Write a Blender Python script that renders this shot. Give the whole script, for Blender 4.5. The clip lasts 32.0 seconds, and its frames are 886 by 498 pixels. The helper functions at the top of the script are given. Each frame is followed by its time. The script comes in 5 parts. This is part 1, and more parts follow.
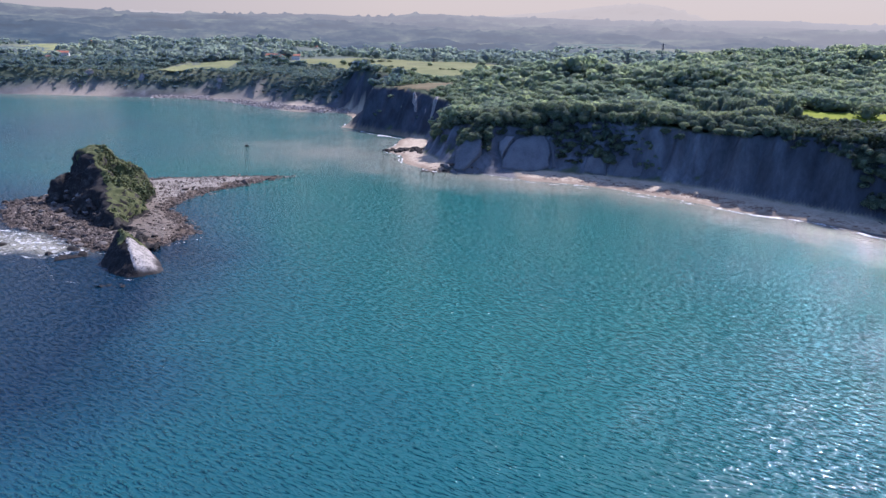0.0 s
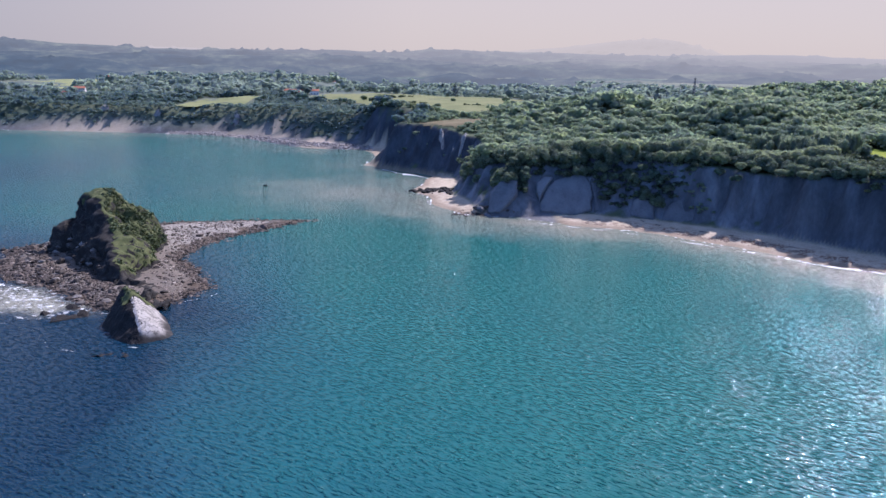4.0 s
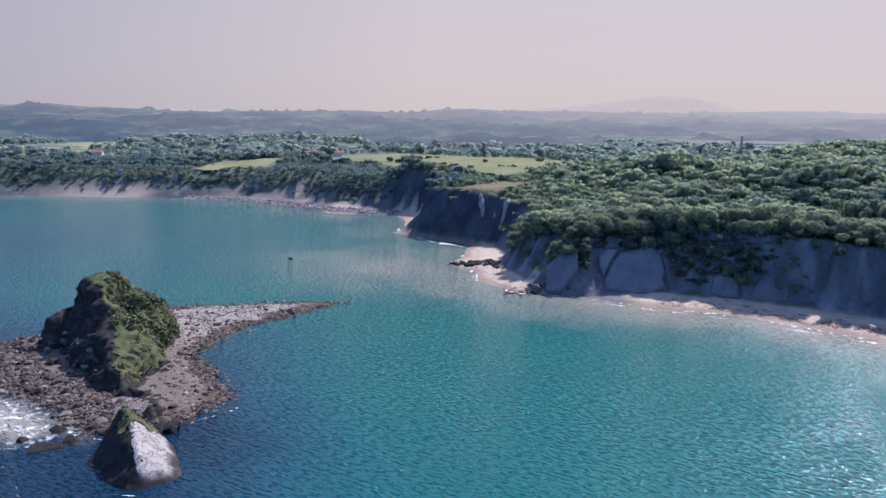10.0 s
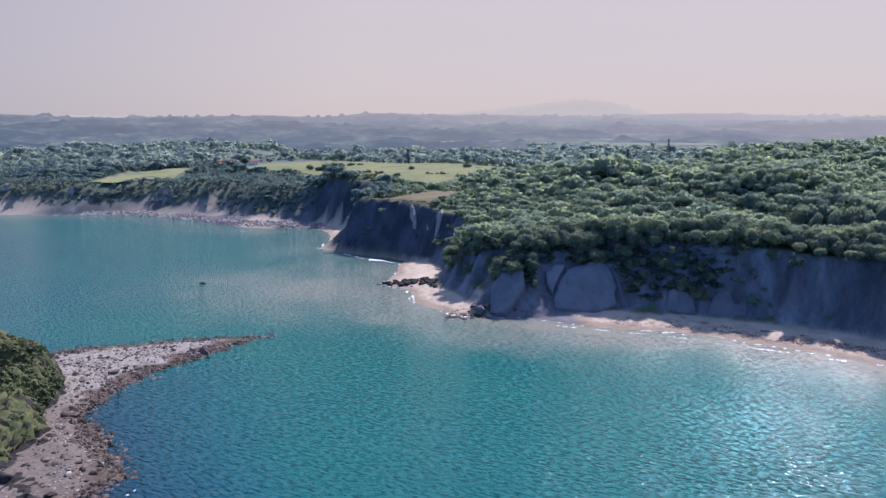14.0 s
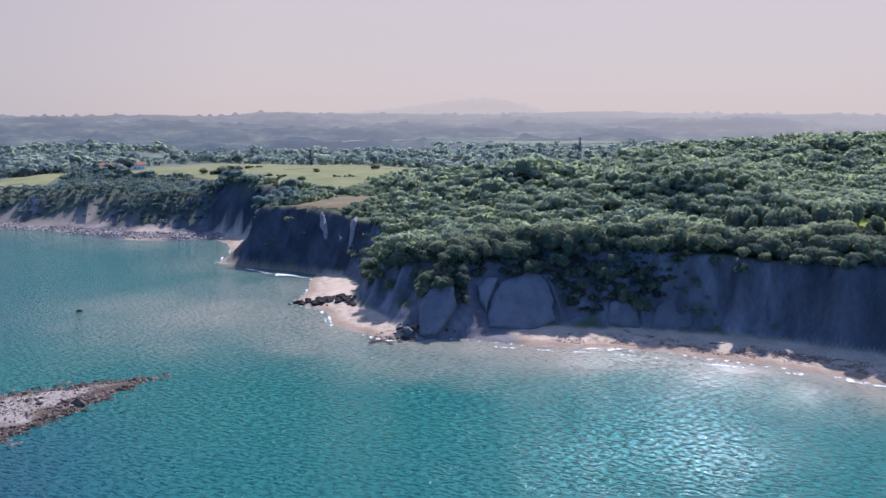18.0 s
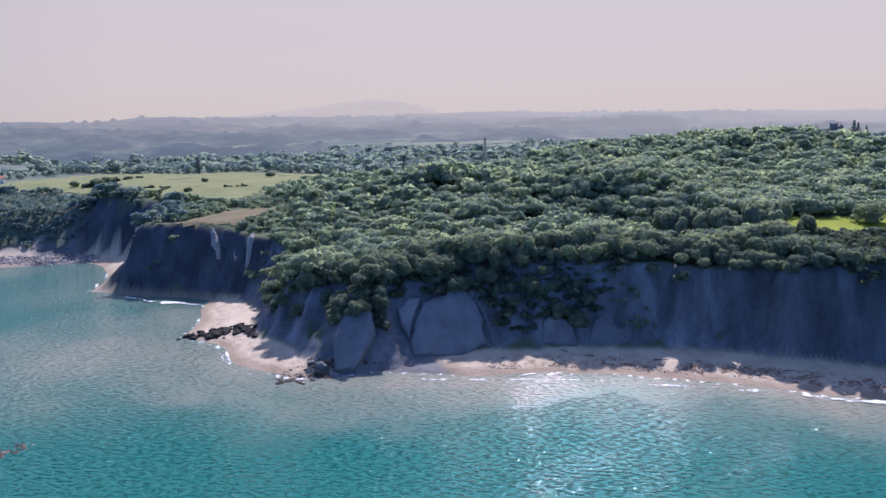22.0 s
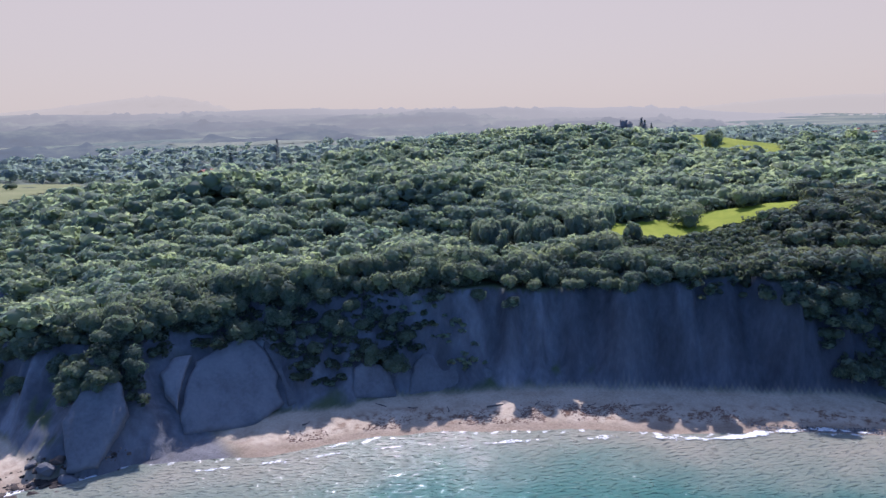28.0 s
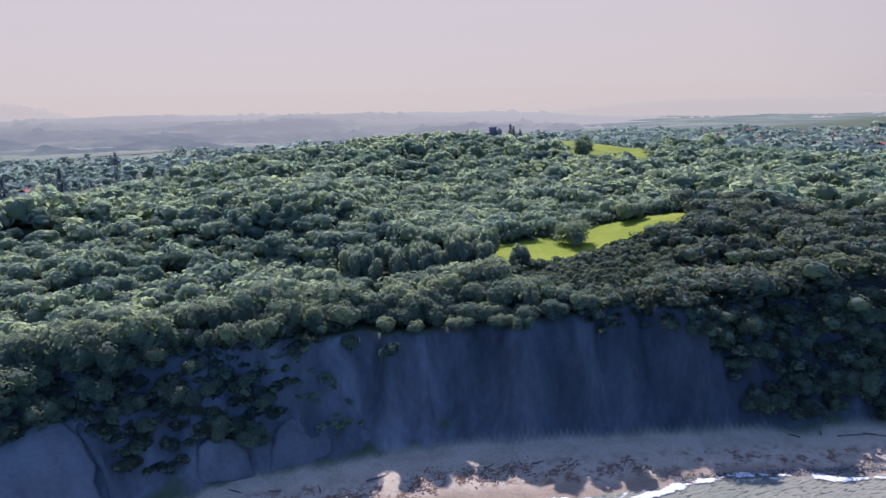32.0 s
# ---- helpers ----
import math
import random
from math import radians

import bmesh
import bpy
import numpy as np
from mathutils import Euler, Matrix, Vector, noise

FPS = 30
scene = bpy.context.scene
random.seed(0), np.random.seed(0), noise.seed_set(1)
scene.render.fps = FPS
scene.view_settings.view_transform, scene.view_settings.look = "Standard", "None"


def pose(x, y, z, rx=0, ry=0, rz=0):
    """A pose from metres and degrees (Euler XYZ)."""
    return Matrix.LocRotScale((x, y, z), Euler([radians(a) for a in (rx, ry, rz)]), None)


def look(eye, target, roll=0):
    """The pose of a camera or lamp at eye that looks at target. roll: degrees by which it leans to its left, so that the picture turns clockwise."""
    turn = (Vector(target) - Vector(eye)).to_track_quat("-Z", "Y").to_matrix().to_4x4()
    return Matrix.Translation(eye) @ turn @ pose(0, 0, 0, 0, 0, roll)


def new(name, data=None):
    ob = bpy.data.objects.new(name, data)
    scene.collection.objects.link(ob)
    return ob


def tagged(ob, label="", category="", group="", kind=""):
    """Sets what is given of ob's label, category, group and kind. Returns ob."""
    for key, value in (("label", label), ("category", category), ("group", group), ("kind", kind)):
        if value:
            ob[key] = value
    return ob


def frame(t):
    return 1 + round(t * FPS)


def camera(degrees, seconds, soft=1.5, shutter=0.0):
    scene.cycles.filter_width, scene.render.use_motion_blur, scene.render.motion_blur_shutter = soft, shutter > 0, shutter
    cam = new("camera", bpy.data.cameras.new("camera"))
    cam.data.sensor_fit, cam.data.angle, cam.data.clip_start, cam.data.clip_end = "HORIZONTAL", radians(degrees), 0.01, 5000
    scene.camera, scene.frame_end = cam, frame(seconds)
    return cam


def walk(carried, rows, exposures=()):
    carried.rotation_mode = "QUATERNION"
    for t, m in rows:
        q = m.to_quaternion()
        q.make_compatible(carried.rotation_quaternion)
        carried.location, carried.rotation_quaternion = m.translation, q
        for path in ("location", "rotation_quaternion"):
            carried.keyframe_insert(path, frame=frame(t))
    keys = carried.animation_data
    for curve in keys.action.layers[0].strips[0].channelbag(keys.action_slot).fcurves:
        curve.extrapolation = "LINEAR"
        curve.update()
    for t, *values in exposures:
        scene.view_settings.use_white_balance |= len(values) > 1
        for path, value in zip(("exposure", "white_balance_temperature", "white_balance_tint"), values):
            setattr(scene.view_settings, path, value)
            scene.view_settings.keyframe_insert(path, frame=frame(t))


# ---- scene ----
cam = camera(63.66, 32.0)
PATH = [
    (0, (0.03, 0.01, 90.04), (-0.09, 95.18, 59.34), 1.25),
    (1, (-1.83, 8.38, 89.97), (-2.58, 103.87, 60.28), 1.18),
    (2, (-4.86, 16.64, 89.49), (-6.09, 112.45, 60.87), 1.13),
    (3, (-8.36, 25.74, 88.94), (-9.95, 121.88, 61.46), 1.14),
    (3.5, (-10.18, 30.24, 88.69), (-11.96, 126.53, 61.76), 1.11),
    (5.5, (-17.62, 46.62, 88.64), (-20.27, 143.54, 64.16), 1.03),
    (6, (-19.41, 50.78, 88.63), (-22.30, 147.86, 64.82), 0.97),
    (7, (-22.55, 59.40, 88.53), (-26.04, 156.81, 66.21), 0.82),
    (8, (-25.55, 67.87, 88.53), (-29.54, 165.59, 67.69), 0.72),
    (9, (-28.70, 76.78, 88.54), (-33.10, 174.85, 69.49), 0.62),
    (9.5, (-30.15, 81.30, 88.57), (-34.55, 179.41, 69.72), 0.58),
    (10, (-31.40, 85.64, 88.54), (-35.60, 183.79, 69.86), 0.51),
    (10.5, (-32.49, 89.98, 88.56), (-36.14, 188.18, 70.04), 0.43),
    (11, (-33.52, 94.47, 88.56), (-36.11, 192.74, 70.20), 0.35),
    (11.5, (-34.54, 98.92, 88.60), (-35.86, 197.23, 70.35), 0.29),
    (12, (-35.55, 103.36, 88.70), (-35.24, 201.69, 70.52), 0.20),
    (13, (-37.16, 112.52, 88.91), (-33.45, 210.80, 70.83), 0.11),
    (14, (-38.55, 121.42, 89.42), (-31.69, 219.53, 71.32), 0.07),
    (14.5, (-39.25, 125.93, 89.63), (-30.62, 223.90, 71.51), 0.00),
    (16.5, (-42.05, 144.63, 89.28), (-26.69, 241.78, 71.22), 0.11),
    (17, (-42.69, 149.19, 89.27), (-25.66, 246.05, 71.16), 0.09),
    (18, (-43.85, 158.21, 89.49), (-23.37, 254.37, 71.21), -0.11),
    (19, (-44.85, 167.09, 89.46), (-21.35, 262.56, 71.18), -0.31),
    (20, (-44.88, 175.91, 89.40), (-18.49, 270.64, 71.19), -0.54),
    (21, (-43.79, 185.22, 89.40), (-13.71, 278.84, 71.24), -0.83),
    (22, (-41.90, 194.05, 89.56), (-7.82, 286.28, 71.34), -1.04),
    (23, (-39.14, 202.47, 89.75), (-0.65, 292.94, 71.44), -1.29),
    (24, (-35.38, 210.57, 90.03), (7.29, 299.09, 71.53), -1.53),
    (25, (-30.85, 218.57, 90.27), (16.05, 304.89, 71.58), -1.69),
    (25.5, (-28.48, 222.49, 90.37), (20.45, 307.64, 71.55), -1.73),
    (27.5, (-18.35, 237.97, 90.33), (37.75, 318.53, 71.29), -1.28),
    (28, (-15.77, 241.89, 90.32), (42.13, 321.15, 71.24), -1.15),
    (29, (-10.55, 249.65, 90.10), (50.73, 326.36, 71.09), -0.99),
    (30, (-5.07, 256.83, 90.21), (59.62, 330.69, 71.22), -1.01),
    (31, (1.13, 263.56, 91.05), (69.31, 334.22, 72.08), -1.19),
    (32, (7.76, 269.95, 92.60), (79.25, 337.28, 73.72), -1.53),
]
walk(cam, [(t, look(eye, target, roll)) for t, eye, target, roll in PATH], [(0.0, 0.5, 4850, 27), (6.0, 0.45, 4850, 27), (12.0, 0.42, 4850, 27), (32.0, 0.42, 4850, 27)])
# end of walk

# ---- sky and sun ----
SUN_AZIMUTH, SUN_ELEVATION = 33.0, 49.0  # degrees to the right of +y, and up
world = bpy.data.worlds.new("hazy_sky")
scene.world = world
world.use_nodes = True
wn, wl = world.node_tree.nodes, world.node_tree.links
wn.clear()
sky = wn.new("ShaderNodeTexSky")
sky.sky_type, sky.sun_disc = "NISHITA", False
sky.sun_elevation, sky.sun_rotation = radians(SUN_ELEVATION), radians(SUN_AZIMUTH)
sky.dust_density, sky.air_density, sky.ozone_density = 1.5, 1.0, 3.0
# thin sea mist veils the sky towards the horizon
veil = wn.new("ShaderNodeMix")
veil.data_type = "RGBA"
height = wn.new("ShaderNodeSeparateXYZ")
wl.new(wn.new("ShaderNodeTexCoord").outputs["Generated"], height.inputs[0])
thins = wn.new("ShaderNodeMapRange")
thins.inputs["From Min"].default_value, thins.inputs["From Max"].default_value = 0.12, 0.62
thins.inputs["To Min"].default_value, thins.inputs["To Max"].default_value = 0.94, 0.32
thins.interpolation_type = "SMOOTHSTEP"
wl.new(height.outputs[2], thins.inputs[0])
# mist glows towards the sun; a blue fill is added on the unseen side
sunward = wn.new("ShaderNodeVectorMath")
sunward.operation = "DOT_PRODUCT"
sunward.inputs[1].default_value = (math.sin(radians(SUN_AZIMUTH)), math.cos(radians(SUN_AZIMUTH)), 0)
wl.new(height.inputs[0].links[0].from_socket, sunward.inputs[0])
glow = wn.new("ShaderNodeMapRange")
glow.inputs["From Min"].default_value, glow.inputs["From Max"].default_value = -0.45, 0.35
wl.new(sunward.outputs["Value"], glow.inputs[0])
mist = wn.new("ShaderNodeMix")
mist.data_type = "RGBA"
mist.inputs[6].default_value, mist.inputs[7].default_value = (2.3, 4.0, 6.8, 1), (3.6, 3.05, 2.3, 1)
wl.new(glow.outputs[0], mist.inputs[0])
nearer = wn.new("ShaderNodeMapRange")
nearer.inputs["From Min"].default_value, nearer.inputs["From Max"].default_value = 0.3, 0.8
wl.new(sunward.outputs["Value"], nearer.inputs[0])
bright = wn.new("ShaderNodeMix")
bright.data_type = "RGBA"
bright.inputs[7].default_value = (5.45, 4.25, 2.72, 1)
wl.new(nearer.outputs[0], bright.inputs[0])
wl.new(mist.outputs[2], bright.inputs[6])
wl.new(thins.outputs[0], veil.inputs[0])
wl.new(bright.outputs[2], veil.inputs[7])
back = wn.new("ShaderNodeBackground")
back.inputs[1].default_value = 0.1
wl.new(sky.outputs[0], veil.inputs[6])
wl.new(veil.outputs[2], back.inputs[0])
wl.new(back.outputs[0], wn.new("ShaderNodeOutputWorld").inputs[0])
sun = new("sun", bpy.data.lights.new("sun", "SUN"))
sun.data.energy, sun.data.angle, sun.data.color = 5.0, radians(0.6), (1.0, 0.84, 0.62)
az, el = radians(SUN_AZIMUTH), radians(SUN_ELEVATION)
sun.matrix_world = look((0, 0, 300), (-300 * math.sin(az) * math.cos(el), -300 * math.cos(az) * math.cos(el), 300 - 300 * math.sin(el)))

# ---- materials ----
def material(name, rough=0.8, spec=0.3):
    m = bpy.data.materials.new(name)
    m.use_nodes = True
    b = m.node_tree.nodes["Principled BSDF"]
    b.inputs["Roughness"].default_value, b.inputs["Specular IOR Level"].default_value = rough, spec
    return m, m.node_tree.nodes, m.node_tree.links, b


def ramp(nodes, links, value, stops):
    r = nodes.new("ShaderNodeValToRGB")
    while len(r.color_ramp.elements) < len(stops):
        r.color_ramp.elements.new(0.5)
    for e, (at, col) in zip(r.color_ramp.elements, stops):
        e.position, e.color = at, (*col, 1)
    links.new(value, r.inputs[0])
    return r.outputs[0]


def grain(nodes, links, scale, detail=6, stretch=None, turn=0.0, rough=0.6):
    pos = nodes.new("ShaderNodeNewGeometry").outputs["Position"]
    if stretch:
        mp = nodes.new("ShaderNodeMapping")
        mp.vector_type = "TEXTURE"
        mp.inputs["Scale"].default_value = tuple(1.0 / q for q in stretch)
        mp.inputs["Rotation"].default_value = (0, 0, turn)
        links.new(pos, mp.inputs[0])
        pos = mp.outputs[0]
    n = nodes.new("ShaderNodeTexNoise")
    n.inputs["Scale"].default_value, n.inputs["Detail"].default_value, n.inputs["Roughness"].default_value = scale, detail, rough
    links.new(pos, n.inputs["Vector"])
    return n.outputs[0]


def blend(nodes, links, fac, a, b, mode="MIX"):
    m = nodes.new("ShaderNodeMix")
    m.data_type, m.blend_type = "RGBA", mode
    for socket, value in ((m.inputs[0], fac), (m.inputs[6], a), (m.inputs[7], b)):
        if isinstance(value, (int, float)):
            socket.default_value = value
        elif isinstance(value, tuple):
            socket.default_value = (*value, 1)
        else:
            links.new(value, socket)
    return m.outputs[2]


def sums(nodes, links, op, a, b, clamp=False):
    m = nodes.new("ShaderNodeMath")
    m.operation, m.use_clamp = op, clamp
    for socket, value in ((m.inputs[0], a), (m.inputs[1], b)):
        if isinstance(value, (int, float)):
            socket.default_value = value
        else:
            links.new(value, socket)
    return m.outputs[0]


def relief(nodes, links, b, height, strength, distance):
    bump = nodes.new("ShaderNodeBump")
    bump.inputs["Strength"].default_value, bump.inputs["Distance"].default_value = strength, distance
    links.new(height, bump.inputs["Height"])
    links.new(bump.outputs[0], b.inputs["Normal"])


def attr(nodes, name):
    a = nodes.new("ShaderNodeAttribute")
    a.attribute_name = name
    return a.outputs["Fac"]


def plain(name, stops, scale=0.5, rough=0.85, spec=0.25, bump=0.4, depth=0.3, random_tone=0.25, stretch=None, fine=6.0, heap=False):
    """A rough natural surface: colours from noise at two scales, with relief."""
    m, n, l, b = material(name, rough, spec)
    a, c = grain(n, l, scale, 8, stretch), grain(n, l, scale * fine, 5)
    v = sums(n, l, "ADD", sums(n, l, "MULTIPLY", a, 0.65), sums(n, l, "MULTIPLY", c, 0.35))
    col = ramp(n, l, v, stops)
    if random_tone:
        own = n.new("ShaderNodeNewGeometry").outputs["Random Per Island"] if heap else n.new("ShaderNodeObjectInfo").outputs["Random"]
        tone = sums(n, l, "ADD", sums(n, l, "MULTIPLY", own, random_tone * 2), 1 - random_tone)
        grey = n.new("ShaderNodeCombineColor")
        for k in range(3):
            l.new(tone, grey.inputs[k])
        col = blend(n, l, 1.0, col, grey.outputs[0], "MULTIPLY")
    l.new(col, b.inputs["Base Color"])
    relief(n, l, b, v, bump, depth)
    return m


def foliage(name, dark, light, far=False, haze_sheen=0.9, tint=(0.75, 0.85, 0.9)):
    """Leaves that let the sun through: gloss on the skin, sheen in place of haze, yellow-green light from behind."""
    m, n, l, b = material(name, 0.75, 0.15)
    geo = n.new("ShaderNodeNewGeometry").outputs["Random Per Island"]
    own = attr(n, "tree_tone") if far else n.new("ShaderNodeObjectInfo").outputs["Random"]
    tone = sums(n, l, "ADD", sums(n, l, "MULTIPLY", own, 0.85), sums(n, l, "MULTIPLY", geo, 0.15))
    tone = sums(n, l, "ADD", sums(n, l, "MULTIPLY", tone, 0.62), sums(n, l, "MULTIPLY", sums(n, l, "SUBTRACT", grain(n, l, 0.022, 4), 0.22), 0.75))
    col = ramp(n, l, tone, [(0.15, dark), (0.55, tuple((p + q) / 2 for p, q in zip(dark, light))), (0.95, light)])
    l.new(col, b.inputs["Base Color"])
    b.inputs["Sheen Weight"].default_value, b.inputs["Sheen Roughness"].default_value = haze_sheen, 0.5
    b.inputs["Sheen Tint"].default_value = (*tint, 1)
    thin = n.new("ShaderNodeBsdfTranslucent")
    l.new(blend(n, l, 1.0, col, (1.5, 1.6, 1.15), "MULTIPLY"), thin.inputs[0])
    mix = n.new("ShaderNodeMixShader")
    mix.inputs[0].default_value = 0.58
    l.new(b.outputs[0], mix.inputs[1])
    l.new(thin.outputs[0], mix.inputs[2])
    l.new(mix.outputs[0], n["Material Output"].inputs[0])
    return m


# near leaves darker, canopies paler and bluer: haze painted into the base colours
LEAF = foliage("broad_leaves", (0.08, 0.115, 0.092), (0.22, 0.24, 0.135), haze_sheen=0.3)
LEAF_FAR = foliage("hazed_wood_canopy", (0.135, 0.185, 0.155), (0.34, 0.365, 0.225), far=True, haze_sheen=0.35)
# distant woods: haze painted in as bluish leaves and blue sheen
LEAF_VALLEY = foliage("hazed_valley_canopy", (0.075, 0.115, 0.13), (0.18, 0.205, 0.165), far=True, haze_sheen=0.8, tint=(0.5, 0.7, 1.0))
LEAF_HAZY = foliage("hazed_distant_canopy", (0.18, 0.22, 0.23), (0.25, 0.28, 0.26), far=True, haze_sheen=0.35, tint=(0.5, 0.7, 1.0))
LEAF_PALE = foliage("young_leaves", (0.125, 0.16, 0.135), (0.29, 0.31, 0.21), haze_sheen=0.4)
# dark leaves: the steep slope's shade is painted in; hedges reuse the scrub
LEAF_DARK = foliage("dark_scrub", (0.04, 0.058, 0.046), (0.12, 0.135, 0.078), far=True, haze_sheen=0.25)
LEAF_KNOLL = foliage("shaded_canopy", (0.05, 0.07, 0.058), (0.145, 0.15, 0.09), far=True, haze_sheen=0.25)
LEAF_TURF = plain("islet_scrub", [(0.25, (0.045, 0.065, 0.03)), (0.5, (0.095, 0.115, 0.045)), (0.8, (0.2, 0.2, 0.09))], 0.45, 0.9, 0.15, depth=0.6, bump=0.8)
NEEDLE = foliage("dark_needles", (0.03, 0.05, 0.04), (0.07, 0.09, 0.06))
BARK = plain("bark", [(0.3, (0.06, 0.05, 0.04)), (0.7, (0.16, 0.14, 0.11))], 3.0)
SHADE_CORE = foliage("inner_leaves", (0.15, 0.195, 0.155), (0.25, 0.28, 0.18), haze_sheen=0.3)
ROCK = plain("island_rock", [(0.3, (0.010, 0.009, 0.008)), (0.52, (0.024, 0.021, 0.018)), (0.66, (0.07, 0.062, 0.052)), (0.8, (0.17, 0.152, 0.13))], 0.35, depth=0.8, bump=0.7)
BOULDER = plain("boulder_stone", [(0.25, (0.022, 0.018, 0.015)), (0.5, (0.055, 0.043, 0.034)), (0.8, (0.15, 0.125, 0.10))], 0.5, depth=0.3, random_tone=0.55)
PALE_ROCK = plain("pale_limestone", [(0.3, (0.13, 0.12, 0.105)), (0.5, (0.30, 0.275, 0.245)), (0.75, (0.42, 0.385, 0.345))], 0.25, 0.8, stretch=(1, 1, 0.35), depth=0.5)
# near-black for wet rocks; on the stack's wall it paints in shade
DARK_ROCK = plain("wet_and_shaded_rock", [(0.3, (0.010, 0.009, 0.008)), (0.6, (0.03, 0.026, 0.023)), (0.85, (0.09, 0.078, 0.066))], 0.45, 0.8, 0.15, depth=0.9, bump=0.9)
GREY_BOULDER = plain("grey_boulder_stone", [(0.25, (0.05, 0.043, 0.037)), (0.5, (0.13, 0.113, 0.097)), (0.8, (0.34, 0.30, 0.26))], 0.5, depth=0.3, random_tone=0.75)
COBBLE = plain("shore_cobbles", [(0.25, (0.10, 0.09, 0.08)), (0.5, (0.22, 0.195, 0.175)), (0.8, (0.38, 0.34, 0.30))], 0.7, depth=0.3, random_tone=0.6, heap=True)
GREY_PEBBLE = plain("grey_pebbles", [(0.25, (0.06, 0.058, 0.056)), (0.5, (0.13, 0.126, 0.12)), (0.8, (0.26, 0.25, 0.235))], 0.7, depth=0.2, random_tone=0.6, heap=True)
RUBBLE = plain("brown_rubble", [(0.25, (0.03, 0.022, 0.016)), (0.5, (0.085, 0.065, 0.05)), (0.8, (0.22, 0.18, 0.145))], 0.5, depth=0.3, random_tone=0.85, heap=True)
PEBBLE = plain("pale_pebbles", [(0.25, (0.10, 0.08, 0.062)), (0.5, (0.21, 0.175, 0.14)), (0.8, (0.38, 0.33, 0.27))], 0.5, depth=0.3, random_tone=0.75, heap=True)
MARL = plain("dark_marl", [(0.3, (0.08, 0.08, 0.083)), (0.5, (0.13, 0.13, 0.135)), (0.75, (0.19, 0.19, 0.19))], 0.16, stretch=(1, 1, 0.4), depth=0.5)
SLAB = plain("grey_marl_slab", [(0.3, (0.11, 0.112, 0.117)), (0.5, (0.165, 0.167, 0.172)), (0.75, (0.225, 0.225, 0.225))], 0.16, stretch=(1, 1, 0.4), depth=0.35)
TURF = plain("rough_turf", [(0.25, (0.035, 0.048, 0.02)), (0.5, (0.08, 0.09, 0.034)), (0.8, (0.19, 0.18, 0.085))], 0.3, 0.9, 0.15, depth=0.5)
MEADOW = plain("bright_meadow", [(0.3, (0.12, 0.155, 0.012)), (0.55, (0.19, 0.215, 0.02)), (0.8, (0.26, 0.265, 0.045))], 0.06, 0.9, 0.1, depth=0.1)
PASTURE = plain("dry_pasture", [(0.3, (0.165, 0.19, 0.075)), (0.55, (0.255, 0.262, 0.115)), (0.8, (0.33, 0.305, 0.155))], 0.03, 0.9, 0.1, depth=0.1)
# distant fields greyed, haze painted into the grass colour
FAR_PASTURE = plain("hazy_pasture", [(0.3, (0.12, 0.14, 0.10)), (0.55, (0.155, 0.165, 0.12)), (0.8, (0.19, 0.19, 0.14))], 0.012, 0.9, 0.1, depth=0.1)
HEATH = plain("brown_heath", [(0.3, (0.12, 0.12, 0.06)), (0.55, (0.22, 0.18, 0.10)), (0.8, (0.30, 0.23, 0.14))], 0.08, 0.9, 0.1, depth=0.2)
SHINGLE = plain("brown_shingle", [(0.3, (0.03, 0.021, 0.015)), (0.5, (0.075, 0.055, 0.038)), (0.75, (0.18, 0.14, 0.10))], 0.6, 0.9, 0.2, depth=0.25, fine=9)
n, l = SHINGLE.node_tree.nodes, SHINGLE.node_tree.links
b = n["Principled BSDF"]
old = b.inputs["Base Color"].links[0].from_socket
fleck = ramp(n, l, grain(n, l, 1.1, 7), [(0.35, (0.14, 0.122, 0.10)), (0.6, (0.32, 0.285, 0.24))])
l.new(blend(n, l, attr(n, "sandy"), old, fleck), b.inputs["Base Color"])
n, l = PALE_ROCK.node_tree.nodes, PALE_ROCK.node_tree.links
b = n["Principled BSDF"]
old = b.inputs["Base Color"].links[0].from_socket
crack = sums(n, l, "MULTIPLY", sums(n, l, "SUBTRACT", 0.035, sums(n, l, "ABSOLUTE", sums(n, l, "SUBTRACT", grain(n, l, 0.28, 3, (1.6, 1, 0.5)), 0.5), 0)), 22.0, True)
old = blend(n, l, crack, old, (0.035, 0.03, 0.027))
l.new(blend(n, l, attr(n, "tide"), old, (0.03, 0.026, 0.023)), b.inputs["Base Color"])
WEED = plain("brown_wrack", [(0.3, (0.09, 0.055, 0.038)), (0.6, (0.20, 0.125, 0.085)), (0.85, (0.32, 0.21, 0.14))], 1.2, 0.7, 0.3, depth=0.1)
DRIFT = plain("grey_driftwood", [(0.3, (0.06, 0.05, 0.045)), (0.7, (0.2, 0.17, 0.15))], 2.0, stretch=(1, 1, 6))
WALL = plain("white_render", [(0.3, (0.66, 0.62, 0.56)), (0.7, (0.8, 0.77, 0.72))], 0.5, depth=0.02, bump=0.2, random_tone=0.1)
TILE = plain("clay_tiles", [(0.3, (0.24, 0.09, 0.05)), (0.7, (0.42, 0.18, 0.11))], 0.8, stretch=(4, 4, 1), depth=0.1)
GLASS, _n, _l, _b = material("dark_window", 0.08, 0.6)
_b.inputs["Base Color"].default_value = (0.03, 0.035, 0.045, 1)
STEEL = plain("dark_steel", [(0.3, (0.05, 0.05, 0.055)), (0.7, (0.12, 0.12, 0.125))], 1.5, 0.6, 0.4, bump=0.1, depth=0.02)
STONE = plain("castle_stone", [(0.3, (0.12, 0.11, 0.105)), (0.7, (0.24, 0.22, 0.2))], 0.4, depth=0.1)

